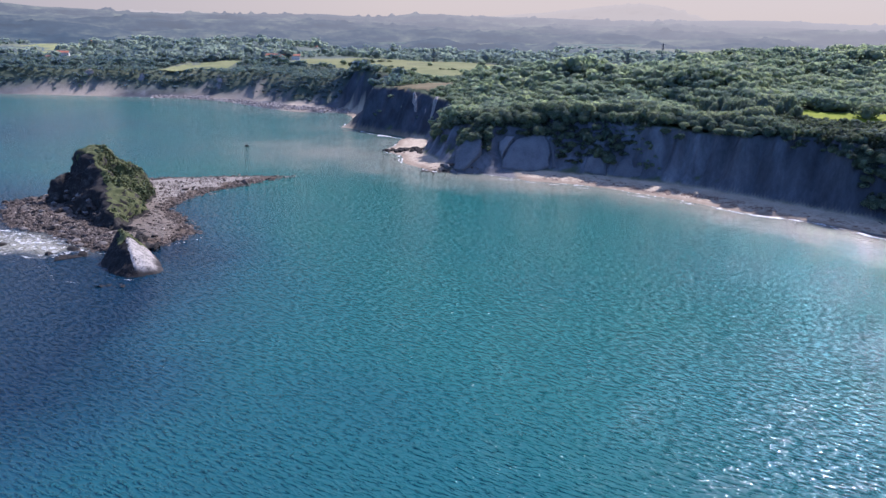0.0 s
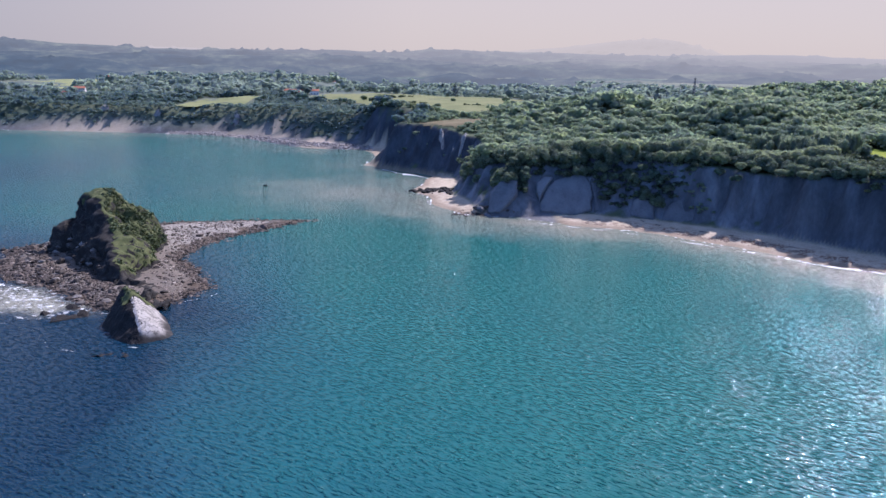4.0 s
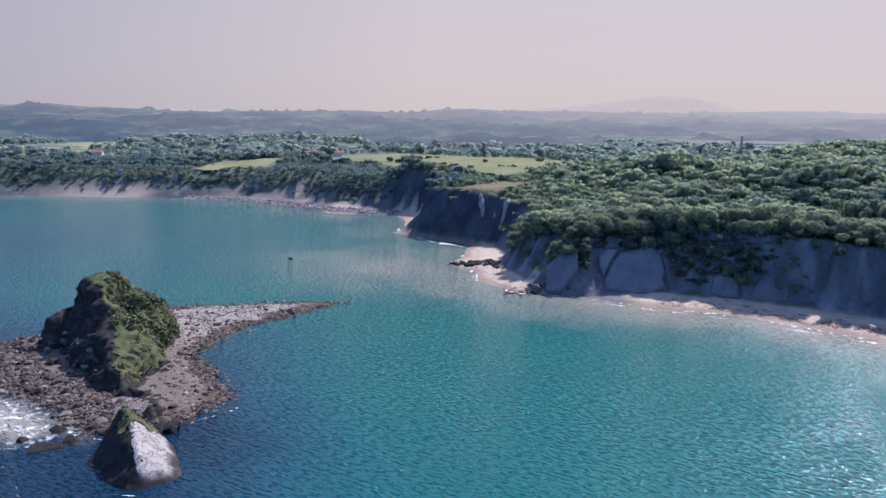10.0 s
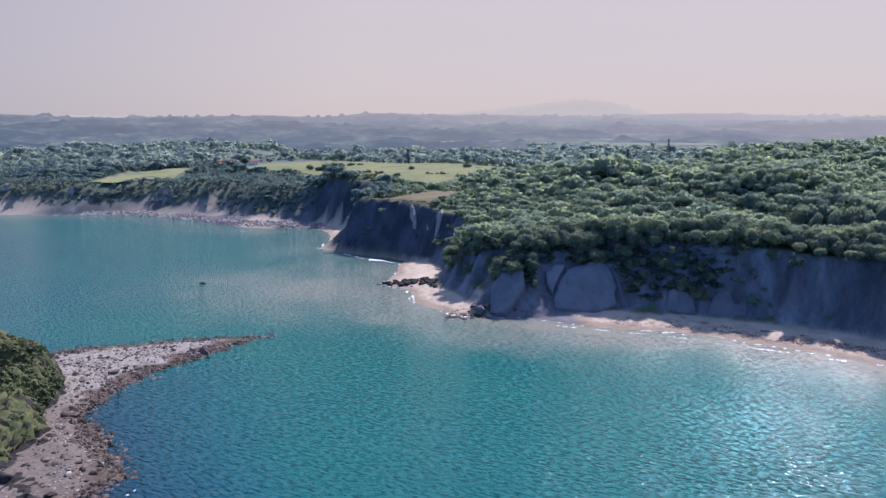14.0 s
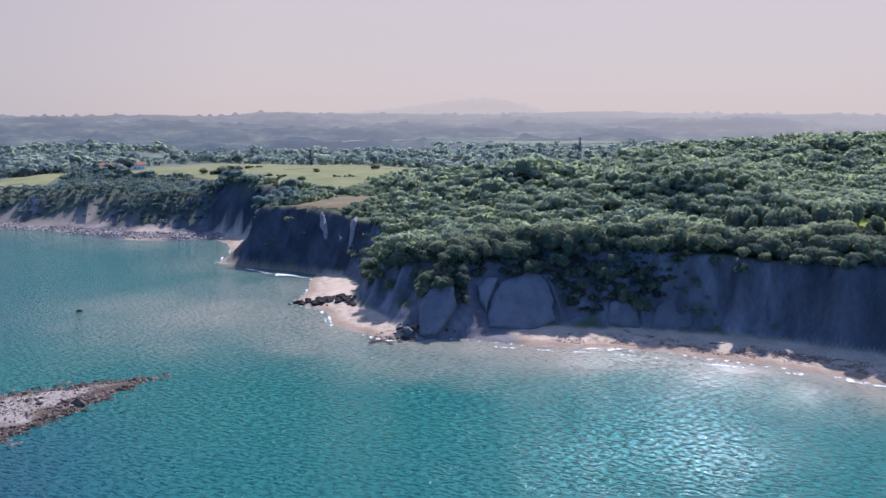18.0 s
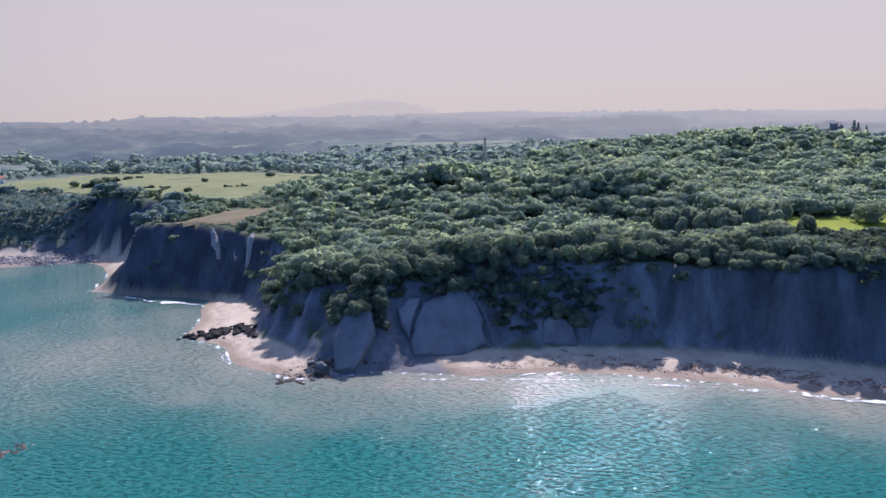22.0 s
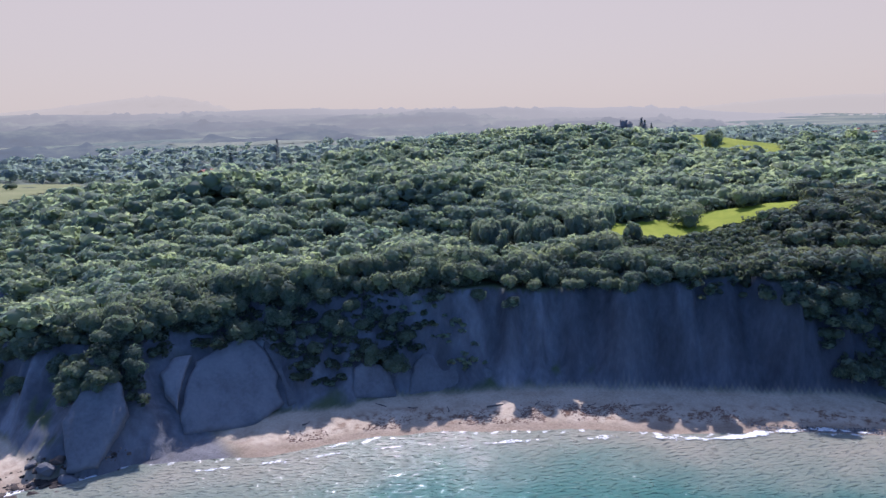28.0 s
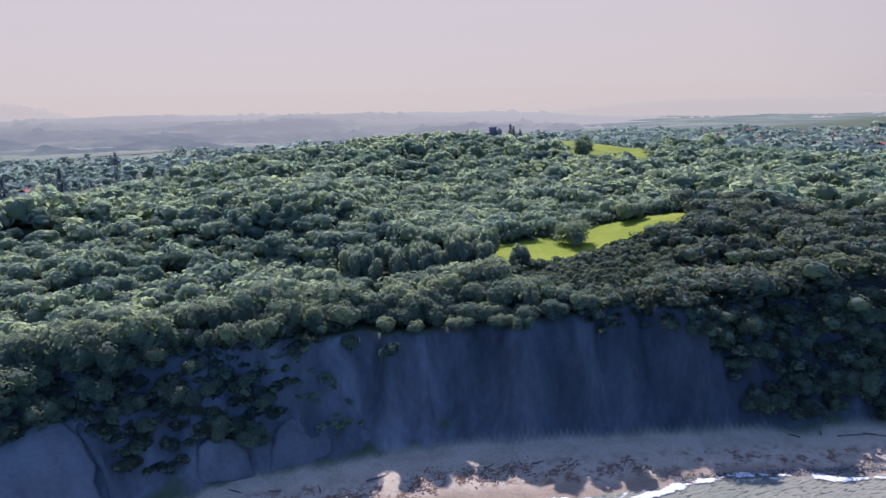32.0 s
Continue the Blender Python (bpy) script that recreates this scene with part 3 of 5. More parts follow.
# ---- meadows: grass sheets that follow the ground ----
def meadow(name, ring, mat, label, step=6.0):
    xs, ys = [p[0] for p in ring], [p[1] for p in ring]
    ax, ay = np.arange(min(xs) - step, max(xs) + 2 * step, step), np.arange(min(ys) - step, max(ys) + 2 * step, step)
    mx, my = np.meshgrid(ax, ay, indexing="ij")
    wx, wy = mx + 1.5 * fractal(mx / 14, my / 14, 5, 2), my + 1.5 * fractal(mx / 14, my / 14, 6, 2)
    keep = inside(wx, wy, ring).ravel()
    faces = grid_faces(len(ax), len(ay))
    faces = faces[keep[faces].sum(1) >= 3]
    used, idx = np.unique(faces, return_inverse=True)
    vx, vy = mx.ravel()[used], my.ravel()[used]
    ob = new(name, mesh_from(name, np.stack([vx, vy, ground_height(vx, vy) + 0.35], 1), idx.reshape(-1, 4), [mat]))
    return tagged(ob, label, "meadow", kind="structure")


MEADOWS = [
    ([(196, 424), (219, 442), (240, 438), (272, 430), (290, 413), (300, 400), (276, 392), (250, 411), (217, 411)], MEADOW, "bright green hay meadow on the cliff top", 2.0),
    ([(330, 416), (372, 441), (386, 428), (348, 406)], MEADOW, "small bright green meadow between hedges", 4.0),
    ([(322, 328), (330, 352), (354, 364), (362, 338)], MEADOW, "bright green meadow behind dark scrub", 4.0),
    ([(440, 555), (560, 640), (640, 600), (472, 505)], MEADOW, "green sloping meadow below the castle wood", 6.0),
    ([(-215, 930), (-190, 1010), (-110, 1090), (20, 1010), (95, 900), (-10, 672), (-56, 716), (-90, 800), (-130, 865)], PASTURE, "wide pale green pasture above the headland", 6.0),
    ([(-345, 862), (-330, 950), (-265, 950), (-262, 880), (-318, 842)], PASTURE, "narrow green pasture along the far coast", 6.0),
    ([(-800, 1230), (-745, 1480), (-600, 1300), (-580, 1110), (-620, 1040)], PASTURE, "pale green pasture with scattered trees", 12.0),
    ([(-44, 603), (-5, 642), (18, 622), (-16, 588)], HEATH, "brown dry heath on the headland top", 3.0),
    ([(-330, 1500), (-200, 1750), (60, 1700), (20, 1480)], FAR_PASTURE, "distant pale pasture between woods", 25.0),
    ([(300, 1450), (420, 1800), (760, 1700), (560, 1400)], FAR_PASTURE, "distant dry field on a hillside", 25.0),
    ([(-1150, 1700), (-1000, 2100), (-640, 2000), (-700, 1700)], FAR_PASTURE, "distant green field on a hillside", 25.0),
]
for ring, mat, label, step in MEADOWS:
    meadow("meadow", ring, mat, label, step)


# ---- trees ----
def crown_data(seed, leaves, leaf, lobes=8):
    """A broad crown one metre high and wide: leaf clumps on the skin of several lobes."""
    r = np.random.RandomState(seed)
    c = np.c_[r.uniform(-0.36, 0.36, lobes), r.uniform(-0.36, 0.36, lobes), r.uniform(0.3, 0.66, lobes)]
    c[:, 2] -= 0.45 * (c[:, 0] ** 2 + c[:, 1] ** 2)
    c[0] = (0, 0, 0.56)
    rad = r.uniform(0.16, 0.31, lobes)
    pts, nrm = [], []
    while len(pts) < leaves:
        k = r.randint(lobes)
        d = r.normal(size=3)
        d /= np.linalg.norm(d)
        d[2] = abs(d[2]) if r.rand() < 0.55 else d[2]
        p = c[k] + d * rad[k] * r.uniform(0.86, 1.12)
        if all(np.linalg.norm(p - c[j]) > 0.85 * rad[j] for j in range(lobes) if j != k):
            pts.append(p)
            nrm.append(d)
    pts, nrm = np.array(pts), np.array(nrm)
    round_ = nrm + (0, 0, 0.25)
    nrm = nrm + r.normal(size=nrm.shape) * 0.3 + (0, 0, 0.15)
    nrm /= np.linalg.norm(nrm, axis=1)[:, None]
    side = np.cross(nrm, r.normal(size=nrm.shape))
    side /= np.linalg.norm(side, axis=1)[:, None]
    other = np.cross(nrm, side)
    s = leaf * r.uniform(0.6, 1.3, len(pts))[:, None]
    bend = nrm * s * 0.35
    quad = np.stack([pts - side * s - bend, pts - other * s * 0.7, pts + side * s - bend, pts + other * s * 0.7 + bend * 0.3], 1)
    verts = quad.reshape(-1, 3)
    soft = round_ / np.linalg.norm(round_, axis=1)[:, None] * 0.65 + nrm * 0.35
    soft = np.repeat(soft / np.linalg.norm(soft, axis=1)[:, None], 4, axis=0)
    return verts, np.arange(len(verts)).reshape(-1, 4), c, rad, soft


def core_data(c, rad, seed):
    """The shaded inside of a crown: a lumpy low ball round each lobe, in one mesh."""
    bm = bmesh.new()
    for p, q in zip(c, rad):
        bmesh.ops.create_icosphere(bm, subdivisions=1, radius=q * 0.82, matrix=Matrix.Translation(p))
    me = bpy.data.meshes.new("crown_core")
    bm.to_mesh(me)
    bm.free()
    return me


def trunk_mesh(seed):
    rnd = random.Random(seed)
    bm = bmesh.new()

    def limb(a, b, ra, rb, n=6):
        d = (b - a).normalized()
        u = d.orthogonal().normalized()
        w = d.cross(u)
        rings = [[bm.verts.new(p + (u * math.cos(k * 2 * math.pi / n) + w * math.sin(k * 2 * math.pi / n)) * r) for k in range(n)] for p, r in ((a, ra), ((a + b) / 2 + u * 0.02, (ra + rb) / 2), (b, rb))]
        for lo, hi in zip(rings, rings[1:]):
            for k in range(n):
                bm.faces.new((lo[k], lo[(k + 1) % n], hi[(k + 1) % n], hi[k]))

    limb(Vector((0, 0, -0.12)), Vector((0.02, 0.01, 0.36)), 0.035, 0.024)
    for k in range(4):
        a = k * 1.6 + rnd.random()
        limb(Vector((0.02, 0.01, 0.25 + 0.04 * k)), Vector((0.24 * math.cos(a), 0.24 * math.sin(a), 0.5 + 0.08 * rnd.random())), 0.018, 0.006, 5)
    me = bpy.data.meshes.new("trunk")
    bm.to_mesh(me)
    bm.free()
    me.materials.append(BARK)
    return me


TREES = []
for k in range(6):
    verts, faces, c, rad, soft = crown_data(100 + k, 580, 0.05, 13)
    big = np.argsort(-rad)[:8]
    core = core_data(c[big], rad[big], k)
    core.materials.append(SHADE_CORE)
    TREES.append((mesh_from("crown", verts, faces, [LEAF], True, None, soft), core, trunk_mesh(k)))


def in_fields(x, y, grow=0.0):
    out = np.zeros(np.shape(x), bool)
    for ring, *_ in MEADOWS:
        if grow:
            cx, cy = np.mean([p[0] for p in ring]), np.mean([p[1] for p in ring])
            ring = [(cx + (px - cx) * (1 + grow / 40), cy + (py - cy) * (1 + grow / 40)) for px, py in ring]
        out |= inside(x, y, ring)
    return out


def tree_sites(x0, x1, y0, y1, gap, seed):
    r = np.random.RandomState(seed)
    sx, sy = np.meshgrid(np.arange(x0, x1, gap), np.arange(y0, y1, gap), indexing="ij")
    sx, sy = (sx + r.uniform(-0.42, 0.42, sx.shape) * gap).ravel(), (sy + r.uniform(-0.42, 0.42, sy.shape) * gap).ravel()
    e, f = shore_ways(sx, sy)
    h = ground_height(sx, sy, (e, f))
    # bare cliff: how high up the face the scrub begins, stretch by stretch
    top = plateau(sx, sy)
    west = (sx < 34) & (sy > 438) & (sy < 575)
    bare = 0.38 + 0.50 * smooth(102, 116, sx) - 0.81 * smooth(188, 206, sx) - 0.2 * np.exp(-(((sx - 98) / 7) ** 2)) + 0.10 * wobble(sx / 11, sy / 11, 91)
    bare = np.where(west, 0.26 + 0.08 * wobble(sx / 11, sy / 11, 91), bare)
    bare = np.where(sy > 540, 0.93, bare)
    bare = np.where((sx < -30) & (sy > 632), 0.12 + 0.1 * wobble(sx / 14, sy / 14, 92) + 0.85 * np.exp(-(((sx + 88) / 20) ** 4)), bare)
    ok = (f > np.where(west, 9 + 4 * wobble(sx / 9, sy / 9, 94), 1.5)) & (h > bare * top) & ~in_fields(sx, sy, 4.5) & ~((sx > 28) & (sx < 66) & (h < 21) & (sy < 470))
    return sx[ok], sy[ok], h[ok], f[ok]


# the wood on the cliff top: the trees along its sea-side edge one by one
tx, ty, th, tf = tree_sites(-30, 330, 235, 560, 5.6, 1)
clear = ~((tx > 160) & (tx < 206) & (ty > 424) & (ty < 470) & (tx + ty > 612) & (tx + ty < 640))
tx, ty, th, tf = tx[clear], ty[clear], th[clear], tf[clear]
near = (ty < 478 - 0.55 * np.maximum(tx - 60, 0)) & (tx < 330) & (ty > 285)
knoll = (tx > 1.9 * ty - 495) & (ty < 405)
order = np.argsort(tf + 400 * (~near | knoll))[:300]
rnd = random.Random(4)
chosen = np.zeros(len(tx), bool)
chosen[order] = True
for i in np.where(chosen)[0]:
    crown, core, trunk = TREES[rnd.randrange(6)]
    wide = rnd.uniform(7.5, 13.5) * (0.7 if tf[i] < 24 else 1.0) * (0.36 if 180 < tx[i] < 285 and ty[i] < 428 and th[i] > 28 and not knoll[i] else 1.0)
    tall = wide * rnd.uniform(0.8, 1.05)
    m = pose(tx[i], ty[i], th[i] - 0.3, 0, 0, rnd.uniform(0, 360)) @ Matrix.Diagonal((wide, wide, tall, 1))
    tree = thing("broadleaf_tree", m, "dense green broadleaf tree on the wooded cliff top", "tree", "trees on the cliff edge")
    part("trunk", trunk, None, tree)
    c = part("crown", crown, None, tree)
    part("inner_leaves", core, None, c)


def canopy(name, sites, size, leaves, leaf, label, seed, variants=5, mat=LEAF_FAR, cores=2):
    """Woods past counting: many crowns in one object."""
    r = np.random.RandomState(seed)
    base = []
    for k in range(variants):
        v, f, c, rad, soft = crown_data(seed * 10 + k, leaves, leaf, 8)
        big = np.argsort(-rad)[:max(cores, 1)]
        core = core_data(c[big], rad[big], k)
        cv = np.array([p.co for p in core.vertices])
        cf = np.array([tuple(p.vertices) for p in core.polygons])
        cf = np.c_[cf, cf[:, 2]]
        bpy.data.meshes.remove(core)
        base.append((v, f, cv, cf, soft))
    V, F, T, N, n = [], [], [], [], 0
    CV, CF, m = [], [], 0
    for x, y, z in zip(*sites[:3]):
        v, f, cv, cf, soft = base[r.randint(variants)]
        a, w = r.uniform(0, 6.28), size * r.choice([0.75, 0.9, 1.05, 1.2, 1.5]) * r.uniform(0.9, 1.1) * (1 + 0.22 * float(wobble(x / 30, y / 30, 97)))
        rot = np.array([[math.cos(a) * w, -math.sin(a) * w, 0], [math.sin(a) * w, math.cos(a) * w, 0], [0, 0, w * r.uniform(0.6, 0.85)]])
        V.append(v @ rot.T + (x, y, z - 0.3))
        N.append(soft @ (rot / w).T)
        F.append(f + n)
        T.append(np.full(len(v), r.rand()))
        n += len(v)
        CV.append(cv @ rot.T + (x, y, z - 0.3))
        CF.append(cf[:, :3] + m)
        m += len(cv)
    ob = new(name, mesh_from(name, np.concatenate(V), np.concatenate(F), [mat], True, {"tree_tone": np.concatenate(T)}, np.concatenate(N)))
    tagged(ob, label, "wood", kind="stuff")
    if cores:
        tagged(part("inner_leaves", mesh_from("inner_leaves", np.concatenate(CV), np.concatenate(CF), [SHADE_CORE]), None, ob), kind="stuff")
    return ob


front = (tx > 180) & (tx < 285) & (ty < 428) & ~knoll
canopy("knoll_wood", [a[~chosen & knoll] for a in (tx, ty, th)], 9.6, 170, 0.072, "broadleaf trees covering the steep knoll, darkened in colour for shade", 16, mat=LEAF_KNOLL)
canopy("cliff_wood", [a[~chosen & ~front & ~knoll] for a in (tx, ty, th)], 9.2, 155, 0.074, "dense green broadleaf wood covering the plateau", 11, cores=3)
ax_, ay_, ah_, af_ = tree_sites(-45, 470, 560, 800, 8.2, 2)
keep_ = (ax_ > 16 + 0.12 * (ay_ - 560)) | (ay_ > 672)
ax_, ay_, ah_ = ax_[keep_], ay_[keep_], ah_[keep_]
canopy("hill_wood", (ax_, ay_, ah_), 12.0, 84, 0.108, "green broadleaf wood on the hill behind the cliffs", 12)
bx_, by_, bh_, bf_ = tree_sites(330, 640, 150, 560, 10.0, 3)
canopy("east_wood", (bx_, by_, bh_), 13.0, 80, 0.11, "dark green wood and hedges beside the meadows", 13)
cx_, cy_, ch_, cf_ = tree_sites(-700, -45, 620, 1000, 8.5, 5)
low = (cx_ < -110) & (cy_ < 0.18 * (cx_ + 110) + 930) & (cy_ > 800 + 0.25 * cx_ - 200) & (cf_ < 95)
canopy("far_coast_wood", [a[~low] for a in (cx_, cy_, ch_)], 8.5, 70, 0.135, "green trees along the far coast, tinted bluish for haze", 14, mat=LEAF_VALLEY)
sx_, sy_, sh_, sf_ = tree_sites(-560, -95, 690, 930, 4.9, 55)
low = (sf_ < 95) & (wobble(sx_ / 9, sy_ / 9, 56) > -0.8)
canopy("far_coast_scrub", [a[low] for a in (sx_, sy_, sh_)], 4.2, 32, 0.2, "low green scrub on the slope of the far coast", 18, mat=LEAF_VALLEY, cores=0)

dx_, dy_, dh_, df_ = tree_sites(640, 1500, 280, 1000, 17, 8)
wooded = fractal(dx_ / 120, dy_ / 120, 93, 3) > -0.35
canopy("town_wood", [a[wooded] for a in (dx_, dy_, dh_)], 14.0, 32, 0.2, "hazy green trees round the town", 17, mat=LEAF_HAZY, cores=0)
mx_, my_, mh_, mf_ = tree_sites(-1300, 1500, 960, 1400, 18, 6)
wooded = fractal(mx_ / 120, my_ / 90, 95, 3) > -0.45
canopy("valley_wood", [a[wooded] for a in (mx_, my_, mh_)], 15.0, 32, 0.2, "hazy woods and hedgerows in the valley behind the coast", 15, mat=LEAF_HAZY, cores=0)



# ---- far hills and mountain ----
def ridge_line(name, radius, base, tops, rough, mat, label, seed):
    """A range of hills round the bay, its back rising gently, tree tops along its crest."""
    az = np.radians(np.linspace(-62, 100, 1500))
    deg = np.degrees(az)
    prof = base * (1 - 0.62 * smooth(42, 62, deg) * (mat is not HAZE_PEAK)) + sum(h * np.exp(-(((deg - a) / w) ** 2)) for a, h, w in tops) + rough * fractal(deg / 5.5, 0 * az, seed, 4)
    trees = (3.6 + radius / 550) * np.maximum(fractal(deg * radius / 1500.0, 0 * az, seed + 40, 4), -0.2) * smooth(-0.4, 0.3, wobble(deg * 0.6, 0 * az, seed + 50))
    rows = []
    for k, depth in ((0.0, -70), (0.3, -45), (0.6, -20), (0.85, 5), (1.0, 30), (0.0, 200)):
        rows.append(np.stack([np.sin(az) * (radius + depth), np.cos(az) * (radius + depth), np.where(k > 0, prof * k + trees * (k == 1.0), -20)], 1))
    v = np.concatenate(rows)
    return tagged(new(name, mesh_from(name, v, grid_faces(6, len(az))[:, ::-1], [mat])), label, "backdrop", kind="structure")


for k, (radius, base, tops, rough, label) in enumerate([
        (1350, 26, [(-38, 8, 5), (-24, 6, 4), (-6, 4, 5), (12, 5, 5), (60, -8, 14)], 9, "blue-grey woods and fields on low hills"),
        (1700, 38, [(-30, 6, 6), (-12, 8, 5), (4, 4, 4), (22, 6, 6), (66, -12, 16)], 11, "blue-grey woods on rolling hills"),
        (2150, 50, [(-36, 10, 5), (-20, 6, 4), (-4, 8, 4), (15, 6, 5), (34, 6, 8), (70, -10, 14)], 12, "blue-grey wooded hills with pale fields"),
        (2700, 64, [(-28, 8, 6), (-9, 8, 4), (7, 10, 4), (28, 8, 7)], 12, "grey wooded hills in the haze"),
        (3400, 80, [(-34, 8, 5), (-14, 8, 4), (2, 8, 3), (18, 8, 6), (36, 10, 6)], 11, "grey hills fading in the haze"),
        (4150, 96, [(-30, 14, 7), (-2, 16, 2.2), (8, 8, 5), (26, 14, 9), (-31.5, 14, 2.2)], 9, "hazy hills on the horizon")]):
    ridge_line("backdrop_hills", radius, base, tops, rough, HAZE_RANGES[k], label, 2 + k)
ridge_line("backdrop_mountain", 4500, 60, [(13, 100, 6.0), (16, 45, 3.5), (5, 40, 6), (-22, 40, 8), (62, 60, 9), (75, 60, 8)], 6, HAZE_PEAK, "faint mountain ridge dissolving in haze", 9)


# ---- the rock island with its shingle spit ----
ISLE = [(-214, 338), (-192, 300), (-168, 289), (-150, 276), (-138, 266), (-122, 268), (-113, 280), (-108, 293), (-115, 308), (-133, 331), (-131, 358),
        (-117, 380), (-92, 411), (-112, 409), (-135, 404), (-163, 398), (-198, 356)]


def isle_base(x, y):
    best = np.full(np.shape(x), 1e9)
    wx, wy = x + 1.5 * fractal(x / 7, y / 7, 11, 3), y + 1.5 * fractal(x / 7, y / 7, 12, 3)
    for (ax, ay), (bx, by) in zip(ISLE, ISLE[1:] + ISLE[:1]):
        dx, dy = bx - ax, by - ay
        t = np.clip(((wx - ax) * dx + (wy - ay) * dy) / (dx * dx + dy * dy), 0, 1)
        best = np.minimum(best, np.hypot(wx - ax - t * dx, wy - ay - t * dy))
    d = np.where(inside(wx, wy, ISLE), best, -best)
    return np.clip(0.2 * d, -3, 2.2) + 0.18 * fractal(x / 2.2, y / 2.2, 14, 3), d


def isle_axes(x, y):
    s = (-0.52 * (x + 137) + 0.854 * (y - 288)) / 86.6
    return s, 0.854 * (x + 137) + 0.52 * (y - 288)


def isle_rock(x, y):
    s, w = isle_axes(x, y)
    w = w + 1.8 * fractal(x / 9, y / 9, 21, 3)
    s = s + 0.02 * fractal(x / 8, y / 8, 24, 3)
    top = np.interp(s, [-0.06, 0.0, 0.12, 0.3, 0.5, 0.66, 0.74, 0.84, 0.92, 1.02, 1.06], [0, 4, 8, 14, 19, 26, 27.5, 27, 22, 15, 0])
    east = np.interp(s, [0, 0.3, 0.6, 0.8, 1.0], [9, 17, 24, 28, 22])
    west = np.interp(s, [0, 0.3, 0.73, 1.0], [4.5, 10, 22, 15])
    power = np.interp(s, [0.2, 0.75], [1.1, 1.6])
    flat = 4 * smooth(0.55, 0.68, s) * smooth(0.97, 0.86, s)
    out = np.clip((w - flat) / (east - flat), 0, 1.2)
    shoulder = np.interp(out, [0, 0.1, 0.26, 0.72, 0.96, 1.2], [0, 0.12, 0.33, 0.56, 1.0, 1.25])
    tall = smooth(0.42, 0.6, s)
    fall = np.where(w > 0, out ** power * (1 - tall) + shoulder * tall, np.interp(-w / west + 0.12 * fractal(x / 6, y / 6, 22, 3), [0, 0.3, 0.46, 0.72, 0.92, 1.2], [0, 0.07, 0.4, 0.55, 1.0, 1.2]))
    ledge = (1.3 * fractal(x / 5, y / 5, 27, 4) + 1.5 * (0.5 - np.abs(wobble(x / 3.1, y / 3.1, 28))) + 2.0 * np.round(1.5 * fractal(x / 6, y / 6, 26, 2)) / 1.5) * smooth(0.03, 0.3, fall) + 0.5 * fractal(x / 12, y / 12, 29, 2)
    return np.where(fall < 1.1, top * (1 - fall) + ledge, -2.0), s, w


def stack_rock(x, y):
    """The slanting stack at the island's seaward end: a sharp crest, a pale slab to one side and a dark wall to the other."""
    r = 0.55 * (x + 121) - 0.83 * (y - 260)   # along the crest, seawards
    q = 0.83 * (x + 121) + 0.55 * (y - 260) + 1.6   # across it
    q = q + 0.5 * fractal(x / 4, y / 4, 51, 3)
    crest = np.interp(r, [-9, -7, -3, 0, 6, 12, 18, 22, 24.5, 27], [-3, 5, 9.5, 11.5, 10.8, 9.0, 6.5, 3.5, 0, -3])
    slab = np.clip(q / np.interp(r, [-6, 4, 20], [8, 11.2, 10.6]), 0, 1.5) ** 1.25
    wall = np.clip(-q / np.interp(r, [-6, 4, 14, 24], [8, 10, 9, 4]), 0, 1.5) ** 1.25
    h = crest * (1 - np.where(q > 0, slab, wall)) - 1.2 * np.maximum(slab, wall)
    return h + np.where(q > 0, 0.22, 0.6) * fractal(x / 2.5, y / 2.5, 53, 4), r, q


def sheet(name, x0, x1, y0, y1, step, height, keep, mat, parent, label="", attrs=None, shake=0.0):
    ax, ay = np.arange(x0, x1, step), np.arange(y0, y1, step)
    px, py = np.meshgrid(ax, ay, indexing="ij")
    h = height(px, py)
    faces = grid_faces(len(ax), len(ay))
    ok = keep(px, py, h).ravel()
    faces = faces[ok[faces].sum(1) >= 3]
    used, idx = np.unique(faces, return_inverse=True)
    v = np.stack([px.ravel()[used], py.ravel()[used], h.ravel()[used]], 1)
    if shake:
        off = shake * fractal((v[:, 0] - v[:, 1]) / 3.5, v[:, 2] / 2.6, 88, 4)
        v[:, 0], v[:, 1] = v[:, 0] - 0.85 * off, v[:, 1] - 0.5 * off
    extra = {key: fn(v[:, 0], v[:, 1], v[:, 2]) for key, fn in (attrs or {}).items()}
    return part(name, mesh_from(name, v, idx.reshape(-1, 4), [mat], True, extra), None, parent, label)


spit = thing("shingle_spit", pose(0, 0, 0), "grey shingle and cobble spit round the rock island", "shingle spit", kind="structure")
sheet("shingle", -232, -84, 226, 424, 1.0, lambda x, y: isle_base(x, y)[0], lambda x, y, h: h > -1.6, SHINGLE, spit, "", {"sandy": lambda x, y, h: smooth(4.0, 8.0, isle_base(x, y)[1] + 2.5 * fractal(x / 6, y / 6, 16, 3)) * (0.35 + 0.65 * smooth(325, 360, y))})
island = thing("rock_island", pose(0, 0, 0), "tall dark rock islet with sheer face and grassy slope", "rock islet")


def grassy(x, y, h, extra=0.0):
    s, w = isle_rock(x, y)[1:]
    gap = fractal(x / 6, y / 6, 33, 4)
    return (h > 3.2) & (w > -1.0 - 6 * smooth(0.6, 0.75, s)) & (s > 0.04) & (gap + extra > -0.75)


sheet("rock_body", -212, -110, 268, 392, 0.6, lambda x, y: isle_rock(x, y)[0], lambda x, y, h: h > -1.9, ROCK, island, "bare dark jagged rock", None, 1.5)
sheet("turf", -212, -110, 268, 392, 0.7, lambda x, y: isle_rock(x, y)[0] + 0.25 + 0.35 * fractal(x / 1.6, y / 1.6, 36, 3), grassy, TURF, island, "rough green grass and scrub", None, 1.4)
